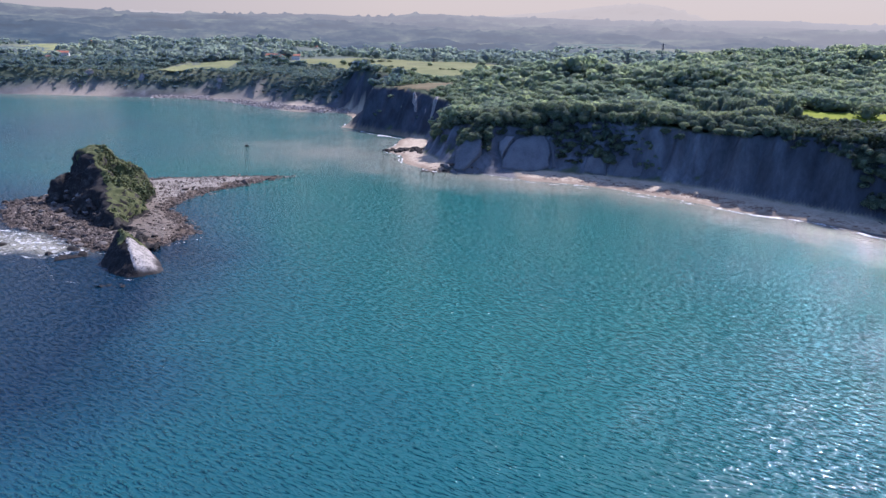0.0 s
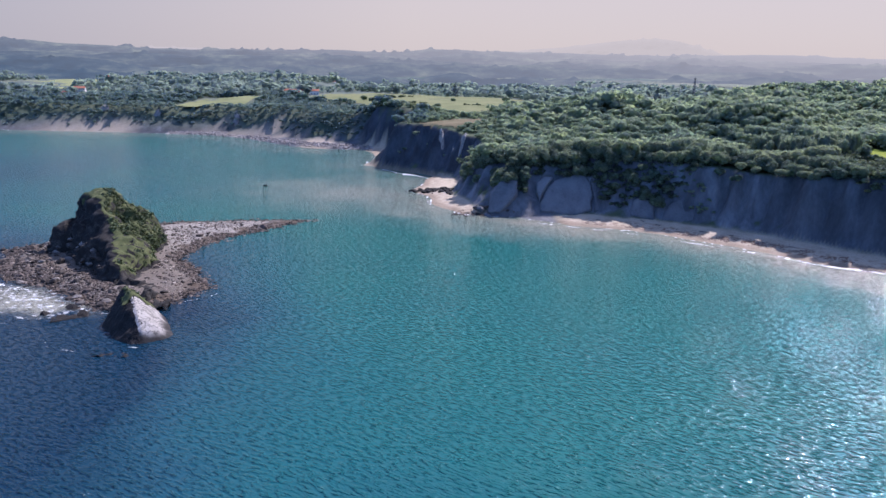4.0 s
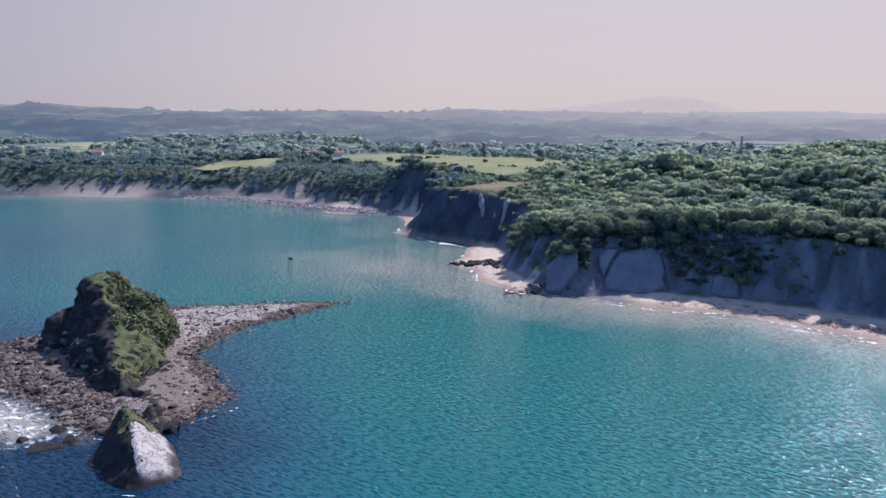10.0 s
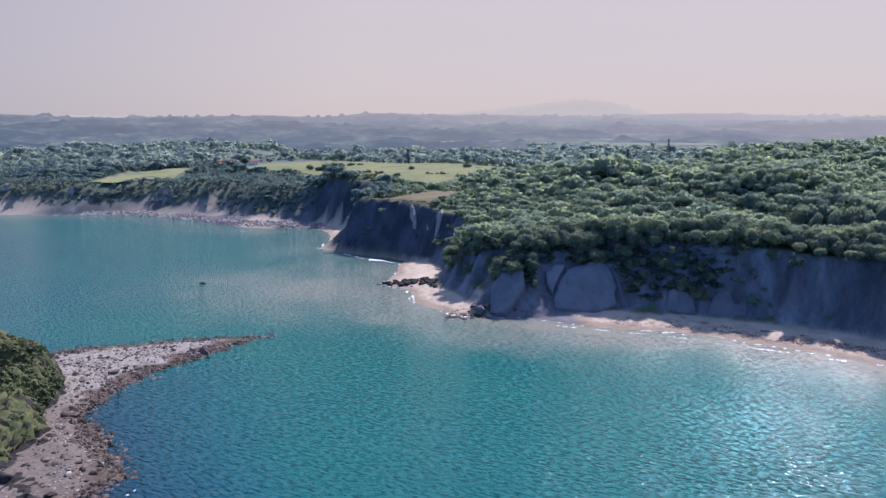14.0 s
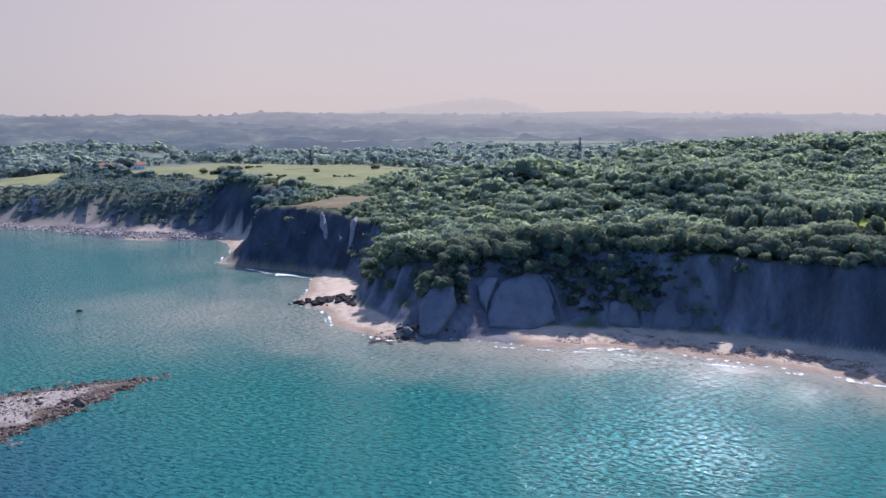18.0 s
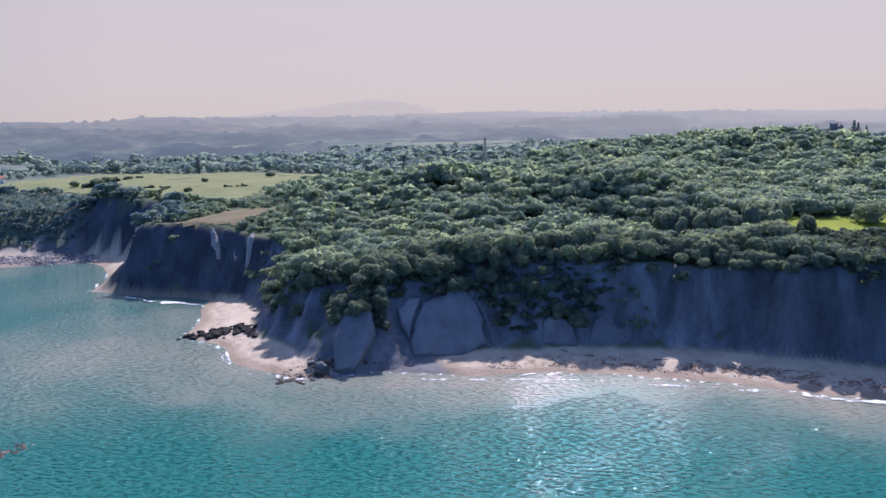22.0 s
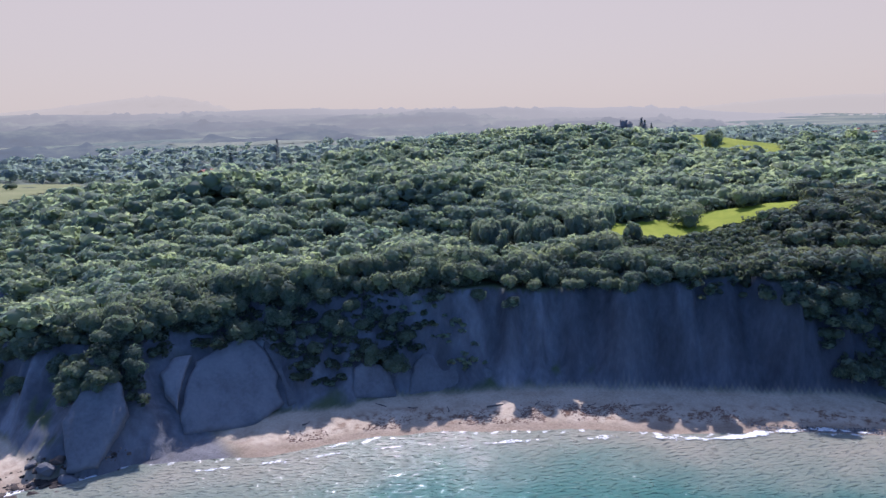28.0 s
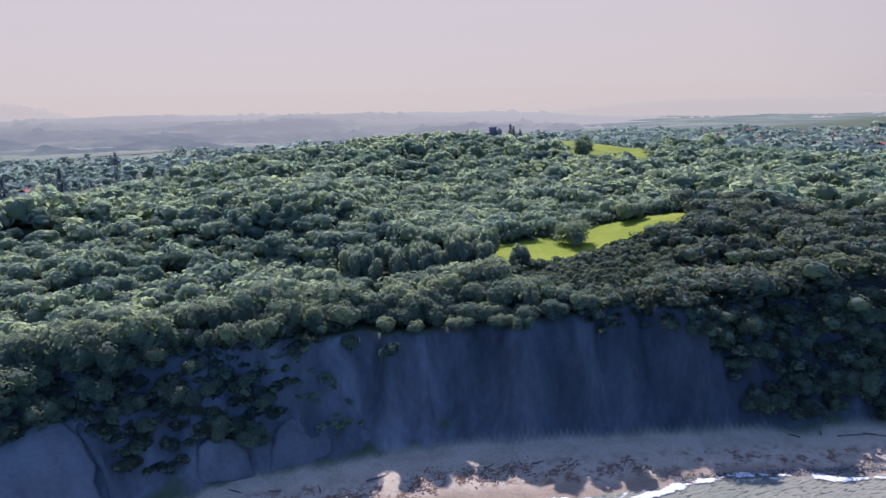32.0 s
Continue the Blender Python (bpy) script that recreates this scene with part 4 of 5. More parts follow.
stack = thing("sea_stack", pose(0, 0, 0), "slanting pale sea stack with grassy cap in the water", "sea stack")
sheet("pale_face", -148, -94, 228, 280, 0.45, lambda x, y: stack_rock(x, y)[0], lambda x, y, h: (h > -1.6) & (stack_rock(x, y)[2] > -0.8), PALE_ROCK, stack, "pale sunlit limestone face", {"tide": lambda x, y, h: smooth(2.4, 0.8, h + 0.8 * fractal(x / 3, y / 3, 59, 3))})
sheet("dark_wall", -148, -94, 228, 280, 0.45, lambda x, y: stack_rock(x, y)[0] - 0.02, lambda x, y, h: (h > -1.6) & (stack_rock(x, y)[2] < 0.2), DARK_ROCK, stack, "sheer dark rock wall, its shade put in the colour", None, 0.5)
sheet("turf", -148, -94, 228, 280, 0.6, lambda x, y: stack_rock(x, y)[0] + 0.3 + 0.25 * fractal(x / 1.2, y / 1.2, 57, 3),
      lambda x, y, h: (h > 4.0) & (stack_rock(x, y)[1] < 8.5 - 0.5 * stack_rock(x, y)[2] + 1.5 * wobble(x / 3, y / 3, 58)) & (stack_rock(x, y)[2] > -3.0), TURF, stack, "olive green grass cap")

# boulders round the islet: the larger ones one by one, the rubble in one heap
STONES = [stone_mesh("boulder", 20 + k, GREY_BOULDER if k < 2 else BOULDER) for k in range(7)]
rnd = random.Random(9)
count = 0
while count < 150:
    x, y = rnd.uniform(-216, -104), rnd.uniform(255, 372)
    h, d = isle_base(np.array([x]), np.array([y]))
    rock = isle_rock(np.array([x]), np.array([y]))[0][0]
    westish = isle_axes(x, y)[1] < 0
    if d[0] < -2.5 or rock > 1.5 or (not westish and rnd.random() < 0.75):
        continue
    size = (rnd.uniform(0.6, 1.9) if westish else rnd.uniform(0.6, 1.3)) * (1.3 if rnd.random() < 0.15 else 1)
    ob = new("boulder", STONES[rnd.randrange(7) if westish else 4 + rnd.randrange(3)])
    ob.matrix_basis = pose(x, y, max(h[0], -0.5) + 0.15 * size, rnd.uniform(-15, 15), rnd.uniform(-15, 15), rnd.uniform(0, 360)) @ Matrix.Diagonal((size * rnd.uniform(0.8, 1.3), size, size * rnd.uniform(0.7, 1.1), 1))
    tagged(ob, "weathered brown boulder on the rocky islet shore", "boulder", "boulders round the islet")
    count += 1


count = 0
while count < 52:   # pale blocks fallen from the sheer side of the islet
    x, y = rnd.uniform(-200, -130), rnd.uniform(280, 345)
    rock, s, w = [q[0] for q in isle_rock(np.array([x]), np.array([y]))]
    if not (w < -6 and 0.15 < s < 0.95 and 1.0 < rock < 9.0):
        continue
    size = rnd.uniform(0.7, 2.0)
    ob = new("boulder", STONES[rnd.randrange(4)])
    ob.matrix_basis = pose(x, y, rock + 0.1 * size, rnd.uniform(-20, 20), rnd.uniform(-20, 20), rnd.uniform(0, 360)) @ Matrix.Diagonal((size * rnd.uniform(0.8, 1.3), size, size, 1))
    tagged(ob, "pale grey block fallen below the islet's sheer face", "boulder", "fallen blocks on the islet")
    count += 1


def rubble(name, spots, sizes, mat, label, seed):
    """Loose stones past counting, in one mesh."""
    r = np.random.RandomState(seed)
    base = []
    for k in range(5):
        me = stone_mesh("stone", 70 + k, mat, 0.3, 1)
        base.append((np.array([v.co for v in me.vertices]), np.array([tuple(p.vertices) for p in me.polygons])))
        bpy.data.meshes.remove(me)
    V, F, n = [], [], 0
    for (x, y, z), q in zip(spots, sizes):
        v, f = base[r.randint(5)]
        a = r.uniform(0, 6.28)
        rot = np.array([[math.cos(a), -math.sin(a), 0], [math.sin(a), math.cos(a), 0], [0, 0, 1]])
        V.append((v * (q, q * r.uniform(0.6, 1), q * r.uniform(0.6, 1))) @ rot.T + (x, y, z))
        F.append(f + n)
        n += len(v)
    return tagged(new(name, mesh_from(name, np.concatenate(V), np.concatenate(F), [mat], False)), label, "stones", kind="stuff")


r = np.random.RandomState(31)
qx, qy = r.uniform(-216, -86, 36000), r.uniform(250, 415, 36000)
qh, qd = isle_base(qx, qy)
ok = (qd > -4) & (isle_rock(qx, qy)[0] < 1.5) & ((qd < 5 + 3 * wobble(qx / 7, qy / 7, 34) + 12 * (isle_axes(qx, qy)[1] < -4)) | (r.rand(36000) < 0.1))
rubble("shore_rubble", np.stack([qx, qy, np.maximum(qh, -0.3)], 1)[ok], r.gamma(3.0, 0.155, ok.sum()) + 0.15, RUBBLE, "brown and grey cobbles and rubble on the spit", 32)
qx, qy = r.uniform(-216, -86, 26000), r.uniform(250, 415, 26000)
qh, qd = isle_base(qx, qy)
ok = (qd > 2) & (isle_rock(qx, qy)[0] < 1.5) & (fractal(qx / 8, qy / 8, 35, 3) > -0.1)
rubble("spit_pebbles", np.stack([qx, qy, qh], 1)[ok], r.gamma(2.2, 0.12, ok.sum()) + 0.12, PEBBLE, "pale stones strewn over the spit", 33)


# ---- scrub on the cliff ----
def scrub_sites(x0, x1, y0, y1, gap, seed, test):
    r = np.random.RandomState(seed)
    sx, sy = np.meshgrid(np.arange(x0, x1, gap), np.arange(y0, y1, gap), indexing="ij")
    sx, sy = (sx + r.uniform(-0.45, 0.45, sx.shape) * gap).ravel(), (sy + r.uniform(-0.45, 0.45, sy.shape) * gap).ravel()
    e, f = shore_ways(sx, sy)
    h = ground_height(sx, sy, (e, f))
    ok = test(sx, sy, h, f) & ~in_fields(sx, sy, 1.0)
    return sx[ok], sy[ok], h[ok]


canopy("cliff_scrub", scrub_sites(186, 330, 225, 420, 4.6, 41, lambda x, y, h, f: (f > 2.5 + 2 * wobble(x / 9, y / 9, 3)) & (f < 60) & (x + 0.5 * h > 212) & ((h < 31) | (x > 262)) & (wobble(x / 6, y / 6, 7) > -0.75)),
       7.0, 140, 0.09, "green scrub covering the steep cliff slope, darkened in colour for shade", 21, mat=LEAF_DARK)
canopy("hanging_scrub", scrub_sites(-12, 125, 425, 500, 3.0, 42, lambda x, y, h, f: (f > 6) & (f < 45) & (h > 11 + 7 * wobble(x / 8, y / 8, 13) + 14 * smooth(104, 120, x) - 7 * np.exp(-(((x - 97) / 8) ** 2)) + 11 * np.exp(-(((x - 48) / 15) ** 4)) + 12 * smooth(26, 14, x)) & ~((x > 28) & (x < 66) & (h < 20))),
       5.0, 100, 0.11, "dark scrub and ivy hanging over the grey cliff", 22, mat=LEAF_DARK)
canopy("head_bushes", scrub_sites(-50, 30, 555, 680, 4.6, 47, lambda x, y, h, f: (f > 24) & (x < 18 + 0.12 * (y - 560)) & (wobble(x / 9, y / 9, 19) > -0.35)), 4.4, 70, 0.13, "low green bushes round the headland heath", 27)
canopy("head_scrub", scrub_sites(-85, 25, 480, 640, 4.2, 43, lambda x, y, h, f: (f > 5) & (h > 9) & (wobble(x / 10, y / 10, 17) > 0.25 - 0.5 * smooth(-5, 10, x)) & ((y < 560) | (wobble(x / 6, y / 6, 18) > 0.5))),
       3.2, 80, 0.13, "low green scrub on the headland cliff", 23)


# ---- grey marl slabs on the cliff face ----
def slab(corners, thick, label, seed, mat=SLAB):
    """A smooth leaning plate of marl, from its corners, domed a little and broken at the edge."""
    pts = [Vector(c) for c in corners]
    mid = sum(pts, Vector()) / len(pts)
    nrm = Vector()
    for a, b in zip(pts, pts[1:] + pts[:1]):
        nrm += (a - mid).cross(b - mid)
    nrm.normalize()
    if nrm.y > 0:
        nrm.negate()
    u = nrm.orthogonal().normalized()
    v = nrm.cross(u)
    bm = bmesh.new()
    ring = []
    for a, b in zip(pts, pts[1:] + pts[:1]):
        for k in range(6):
            p = a.lerp(b, k / 6)
            p = p + (p - mid).normalized() * 0.7 * noise.noise(p * 0.4 + Vector((seed, 0, 0)))
            ring.append(p)
    flat = [mid + u * (p - mid).dot(u) + v * (p - mid).dot(v) for p in ring]
    rows = []
    for k, out in ((1.0, -1.5), (1.0, 0.55), (0.93, 0.9), (0.7, 1.0), (0.4, 1.05), (0.15, 1.1)):
        rows.append([bm.verts.new(mid + (p - mid) * k + nrm * (thick * out + 0.15 * noise.noise(p * 0.5 * k + Vector((0, seed, 3))))) for p in flat])
    top = bm.verts.new(mid + nrm * thick * 1.1)
    n = len(flat)
    for lo, hi in zip(rows, rows[1:]):
        for k in range(n):
            bm.faces.new((lo[k], lo[(k + 1) % n], hi[(k + 1) % n], hi[k]))
    for k in range(n):
        bm.faces.new((rows[-1][k], rows[-1][(k + 1) % n], top))
    bmesh.ops.recalc_face_normals(bm, faces=bm.faces)
    ob = part("rock_slab", bm, mat)
    for p in ob.data.polygons:
        p.use_smooth = True
    return tagged(ob, label, "rock slab", "slabs on the cliff face")


slab([(34.8, 435.5, 2.6), (35.1, 439.3, 6.9), (40.0, 445.8, 13.6), (43.6, 449.5, 17.7), (48.1, 450.2, 18.9), (56.6, 451.7, 21.5), (61.9, 450.0, 20.6),
      (64.7, 444.3, 15.6), (64.8, 440.2, 11.8), (63.4, 436.9, 8.4), (63.7, 433.6, 4.4), (53.3, 431.7, 1.2)], 1.7, "large smooth grey marl slab leaning on the cliff foot", 1)
slab([(6.6, 444.2, 11.0), (12.1, 447.7, 16.6), (19.0, 450.3, 21.9), (21.9, 445.3, 18.6), (21.7, 438.3, 12.0), (17.4, 435.8, 7.8), (12, 432, 2.0), (5, 434, 2.2)], 1.2, "rounded grey marl slab at the cliff corner", 2, MARL)
slab([(34.9, 440.0, 7.5), (33.5, 445.2, 12.1), (33.2, 449.4, 16.1), (38.2, 452.0, 19.2), (43.0, 451.0, 19.4), (38.9, 446.5, 14.3), (35.6, 441.8, 9.4)], 2.0, "narrow marl pillar beside a dark cleft", 3, SLAB)
slab([(64.2, 447.6, 18.6), (69.8, 454.4, 25.9), (79.1, 452.3, 25.2), (81.6, 445.6, 19.2), (79.1, 438.0, 11.7), (71.1, 432.8, 4.0), (65.2, 433.4, 4.0), (66, 438.9, 10.6)], 0.9, "tall dark marl buttress on the shaded cliff", 4, MARL)
slab([(83.7, 427.5, 3.0), (86.4, 430.2, 11.9), (91.2, 428.9, 12.7), (96.5, 425.5, 10.4), (96.4, 421.5, 2.0)], 1.4, "low grey marl buttress at the beach", 5, MARL)
slab([(99.3, 420.1, 2.0), (104, 423.5, 10), (107.7, 423.0, 13.3), (114.1, 420.5, 13.1), (118.3, 415.3, 7.2), (122, 409.9, 2.0)], 1.3, "ribbed marl buttress at the beach", 6, MARL)
slab([(119.5, 415.2, 5.8), (122.5, 414.8, 8.4), (126.1, 412.6, 7.6), (129.5, 407.7, 2.8), (126, 407.2, 1.5)], 1.1, "low pale marl block at the beach", 7, SLAB)


def rock_rib(a, b, wide, label, mat=SLAB):
    """A weathered rib of marl running down the cliff face, following the ground."""
    n = 26
    u = np.linspace(0, 1, n)
    px, py = a[0] + (b[0] - a[0]) * u, a[1] + (b[1] - a[1]) * u
    sway = 0.25 * fractal(u * 4 + a[0], 0 * u, 140, 2)
    d = np.array([b[1] - a[1], a[0] - b[0]], float)
    d /= np.linalg.norm(d)
    rows = []
    for s in np.linspace(-1, 1, 9):
        w = wide * (0.5 + 0.5 * np.sin(math.pi * np.clip(u * 1.1, 0.06, 0.94))) * (1 + 0.35 * fractal(u * 6, 0 * u + s, 142, 2))
        qx, qy = px + d[0] * (s * w + sway), py + d[1] * (s * w + sway)
        lift = 1.5 * (1 - abs(s) ** 1.6) * np.minimum(1, 6 * np.minimum(u, 1 - u)) - 0.3
        rows.append(np.stack([qx, qy, ground_height(qx, qy) + lift + 0.3 * fractal(qx / 2, qy / 2, 143, 2)], 1))
    ob = part("rock_rib", mesh_from("rock_rib", np.concatenate(rows), grid_faces(9, n), [mat]), None)
    return tagged(ob, label, "rock rib", "ribs on the cliff face")


for a, b, wide in [((-27, 589), (-25, 577), 1.9), ((-6, 575), (-13, 562), 1.8), ((-17, 577), (-17, 568), 1.0)]:
    rock_rib(a, b, wide, "pale bare streak on the dark headland cliff", PALE_ROCK)
for a, b, wide in [((-297, 836), (-300, 826), 5.0), ((-262, 833), (-258, 818), 4.0), ((-238, 812), (-236, 800), 3.0), ((-352, 840), (-350, 832), 4.0), ((-410, 842), (-412, 834), 5.0)]:
    rock_rib(a, b, wide, "pale rock outcrop above the far shore", COBBLE)


# ---- rocks at the water's edge ----
def boulders(name, spots, mat, label, group, seed, flat=0.7):
    rnd = random.Random(seed)
    meshes = [stone_mesh("boulder", seed + k, mat, 0.3, 2, flat) for k in range(4)]
    for x, y, size in spots:
        z = max(float(ground_height(np.array([x]), np.array([y]))[0]), -0.4)
        ob = new(name, meshes[rnd.randrange(4)])
        ob.matrix_basis = pose(x, y, z + 0.12 * size, rnd.uniform(-12, 12), rnd.uniform(-12, 12), rnd.uniform(0, 360)) @ Matrix.Diagonal((size * rnd.uniform(0.8, 1.5), size, size * rnd.uniform(0.6, 1.0), 1))
        tagged(ob, label, "boulder", group)


rnd = random.Random(77)
spots = []
for k in range(78):   # the dark spur that closes the little cove
    u = rnd.random() ** 0.8
    spots.append((-46 + 30 * u + rnd.gauss(0, 1.2), 504 - 9 * u + rnd.gauss(0, 1.6 + 3.6 * u), rnd.uniform(0.6, 2.1)))
boulders("boulder", spots, DARK_ROCK, "dark wet boulder of the rocky spur", "boulders of the spur", 210)
spots = [(-16 + 20 * rnd.random() + rnd.gauss(0, 1.0), 434 + rnd.gauss(0, 2.6), rnd.uniform(0.6, 1.9)) for k in range(30)]
boulders("boulder", spots, BOULDER, "grey boulder fallen at the cliff corner", "boulders at the cliff corner", 220, 0.55)
boulders("boulder", [(1, 437, 2.3), (5, 433, 2.0), (-2, 442, 1.8)], MARL, "large rounded grey marl boulder at the cliff foot", "large boulders at the cliff foot", 230, 0.9)
spots = [(-98 - 26 * rnd.random(), 612 + 50 * rnd.random(), rnd.uniform(0.4, 0.9)) for k in range(16)]
boulders("boulder", spots, DARK_ROCK, "dark rock awash off the headland", "rocks off the headland", 240)
boulders("boulder", [(-178, 272, 2.4), (-153, 262, 2.0), (-143, 258, 1.5), (-196, 285, 1.6), (-186, 262, 1.2), (-147, 268, 2.4), (-140, 262, 2.2), (-131, 268, 2.6), (-126, 272, 2.8), (-134, 276, 2.3)],
         DARK_ROCK, "dark wet rock awash beside the islet", "rocks awash by the islet", 250)
rock = new("sea_rock", stone_mesh("sea_rock", 260, DARK_ROCK))
rock.matrix_basis = pose(-143, 510, 0.2) @ Matrix.Diagonal((1.7, 1.0, 1.3, 1))
tagged(rock, "small dark rock alone in the pale water", "rock")
r = np.random.RandomState(51)
qx = r.uniform(-330, -95, 3600)
qy = np.interp(qx, [-330, -274, -200, -161, -116, -95], [808, 806, 757, 728, 714, 710]) + r.normal(0, 5, 3600)
e, f = shore_ways(qx, qy)
ok = (e > -3) & (f < 2)
rubble("boulder_bank", np.stack([qx, qy, ground_height(qx, qy, (e, f))], 1)[ok], r.gamma(3.0, 0.25, ok.sum()) + 0.3, COBBLE, "bank of grey boulders along the far shore", 53)
qx = r.uniform(-20, 20, 500)
qy = 437 + r.normal(0, 4, 500)
e, f = shore_ways(qx, qy)
ok = (e > -2) & (f < 3)
rubble("fallen_stones", np.stack([qx, qy, ground_height(qx, qy, (e, f))], 1)[ok], r.gamma(3.0, 0.12, ok.sum()) + 0.15, RUBBLE, "small fallen stones at the cliff corner", 54)

qx = r.uniform(166, 222, 2600)
qy = np.interp(qx, [166, 173, 195, 222], [342, 336, 315, 287]) + r.normal(0, 1.3, 2600)
e, f = shore_ways(qx, qy)
ok = (e > 0.3) & (f < 0)
rubble("pebble_bank", np.stack([qx, qy, ground_height(qx, qy, (e, f))], 1)[ok], r.gamma(3.0, 0.05, ok.sum()) + 0.1, GREY_PEBBLE, "bank of grey pebbles above the water line", 57)

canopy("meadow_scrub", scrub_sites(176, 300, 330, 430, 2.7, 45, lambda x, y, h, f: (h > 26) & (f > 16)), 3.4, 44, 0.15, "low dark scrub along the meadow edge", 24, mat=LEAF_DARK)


canopy("slope_bushes", scrub_sites(196, 300, 330, 402, 6.5, 46, lambda x, y, h, f: (f > 8) & (y < 402 - 0.28 * (x - 196)) & (wobble(x / 9, y / 9, 20) > -0.3)), 6.0, 110, 0.09, "bushes among the scrub of the slope, darkened in colour for shade", 28, mat=LEAF_DARK)
canopy("gully_bushes", scrub_sites(106, 126, 408, 432, 2.6, 48, lambda x, y, h, f: (np.abs((x - 110) * 0.8 + (y - 428) * 0.6) < 3.2) & (h > 8)), 3.0, 70, 0.13, "sunlit green bushes along a rib of the cliff", 29)


# ---- single trees ----
PALE_CROWNS = []
for crown, core, trunk in TREES:
    pale = crown.copy()
    pale.materials.clear()
    pale.materials.append(LEAF_PALE)
    PALE_CROWNS.append(pale)


def lone_tree(x, y, wide, tall, label, name="broadleaf_tree", young=False, k=0):
    z = float(ground_height(np.array([x]), np.array([y]))[0])
    crown, core, trunk = TREES[k % 6]
    tree = thing(name, pose(x, y, z - 0.2, 0, 0, 47 * k) @ Matrix.Diagonal((wide, wide, tall, 1)), label, "tree", "trees round the meadows")
    part("trunk", trunk, None, tree)
    c = part("crown", PALE_CROWNS[k % 6] if young else crown, None, tree)
    part("inner_leaves", core, None, c)


for k, (x, y, w, h) in enumerate([(247, 424, 13, 11), (201, 416, 6.5, 8.5), (279, 417, 12, 10), (286, 421, 11, 9), (229, 407, 7, 4.5), (318, 413, 8, 10),
                                  (-60, 735, 9, 6), (-35, 760, 6, 4), (-110, 900, 12, 9), (-128, 905, 9, 8), (-20, 830, 7, 5), (40, 880, 9, 7), (470, 560, 14, 15), (520, 590, 12, 12)]):
    lone_tree(x, y, w, h, "rounded green tree standing alone in a meadow", k=k)
rnd = random.Random(15)
for k in range(46):
    u = rnd.random()
    lone_tree(163 + 36 * u + rnd.gauss(0, 3), 462 - 34 * u + rnd.gauss(0, 4), rnd.uniform(4.4, 6.4), rnd.uniform(10, 13.5), "slender grey-green young tree in a close row", young=True, k=k)


def conifer_mesh():
    """Needle boughs in tiers round a stem, one metre high."""
    r = np.random.RandomState(8)
    pts = []
    for k in range(420):
        z = 0.08 + 0.92 * r.rand() ** 1.2
        a, rr = r.uniform(0, 6.28), (1 - z) * 0.26 * (0.55 + 0.45 * math.cos(z * 60) ** 2) + 0.01
        p = np.array([rr * math.cos(a), rr * math.sin(a), z])
        o = np.array([math.cos(a), math.sin(a), -0.35]) * 0.05
        s = np.array([-math.sin(a), math.cos(a), 0.1]) * 0.022
        pts.append([p - o - s, p + o, p - o + s, p - o * 1.4])
    v = np.array(pts).reshape(-1, 3)
    return mesh_from("boughs", v, np.arange(len(v)).reshape(-1, 4), [NEEDLE], False)


BOUGHS = conifer_mesh()
for x, y, h in [(330, 820, 24), (538, 680, 14), (548, 684, 12), (566, 690, 10), (318, 409, 11), (214, 880, 20), (180, 905, 18), (-20, 1010, 18)]:
    z = float(ground_height(np.array([x]), np.array([y]))[0])
    tree = thing("conifer", pose(x, y, z) @ Matrix.Diagonal((h * 1.7, h * 1.7, h, 1)), "tall dark conifer rising above the wood", "tree", "conifers above the wood")
    part("trunk", TREES[0][2], None, tree)
    part("boughs", BOUGHS, None, tree)


# ---- hedges across the pasture ----
def hedge(line, size, label, seed):
    r = np.random.RandomState(seed)
    px, py = [], []
    for (ax, ay), (bx, by) in zip(line, line[1:]):
        for k in range(int(math.hypot(bx - ax, by - ay) / (size * 0.55))):
            u = r.rand()
            if r.rand() < 0.85:
                px.append(ax + (bx - ax) * u + r.normal(0, 0.5))
                py.append(ay + (by - ay) * u + r.normal(0, 0.5))
    px, py = np.array(px), np.array(py)
    ob = canopy("hedge", (px, py, ground_height(px, py)), size, 40, 0.2, label, seed, mat=LEAF_DARK, cores=2)
    tagged(ob, category="hedge")


hedge([(-118, 892), (-103, 923), (-76, 985)], 5.0, "dark hedge between two pastures", 81)
hedge([(-82, 782), (-64, 806), (-48, 810)], 2.6, "low hedge across the pale pasture", 82)
hedge([(-48, 806), (-55, 762), (-55, 717), (-48, 680)], 2.4, "low dark hedge along a curving bank", 83)
hedge([(-8, 765), (21, 751), (50, 760)], 2.2, "low broken hedge across the pasture", 84)


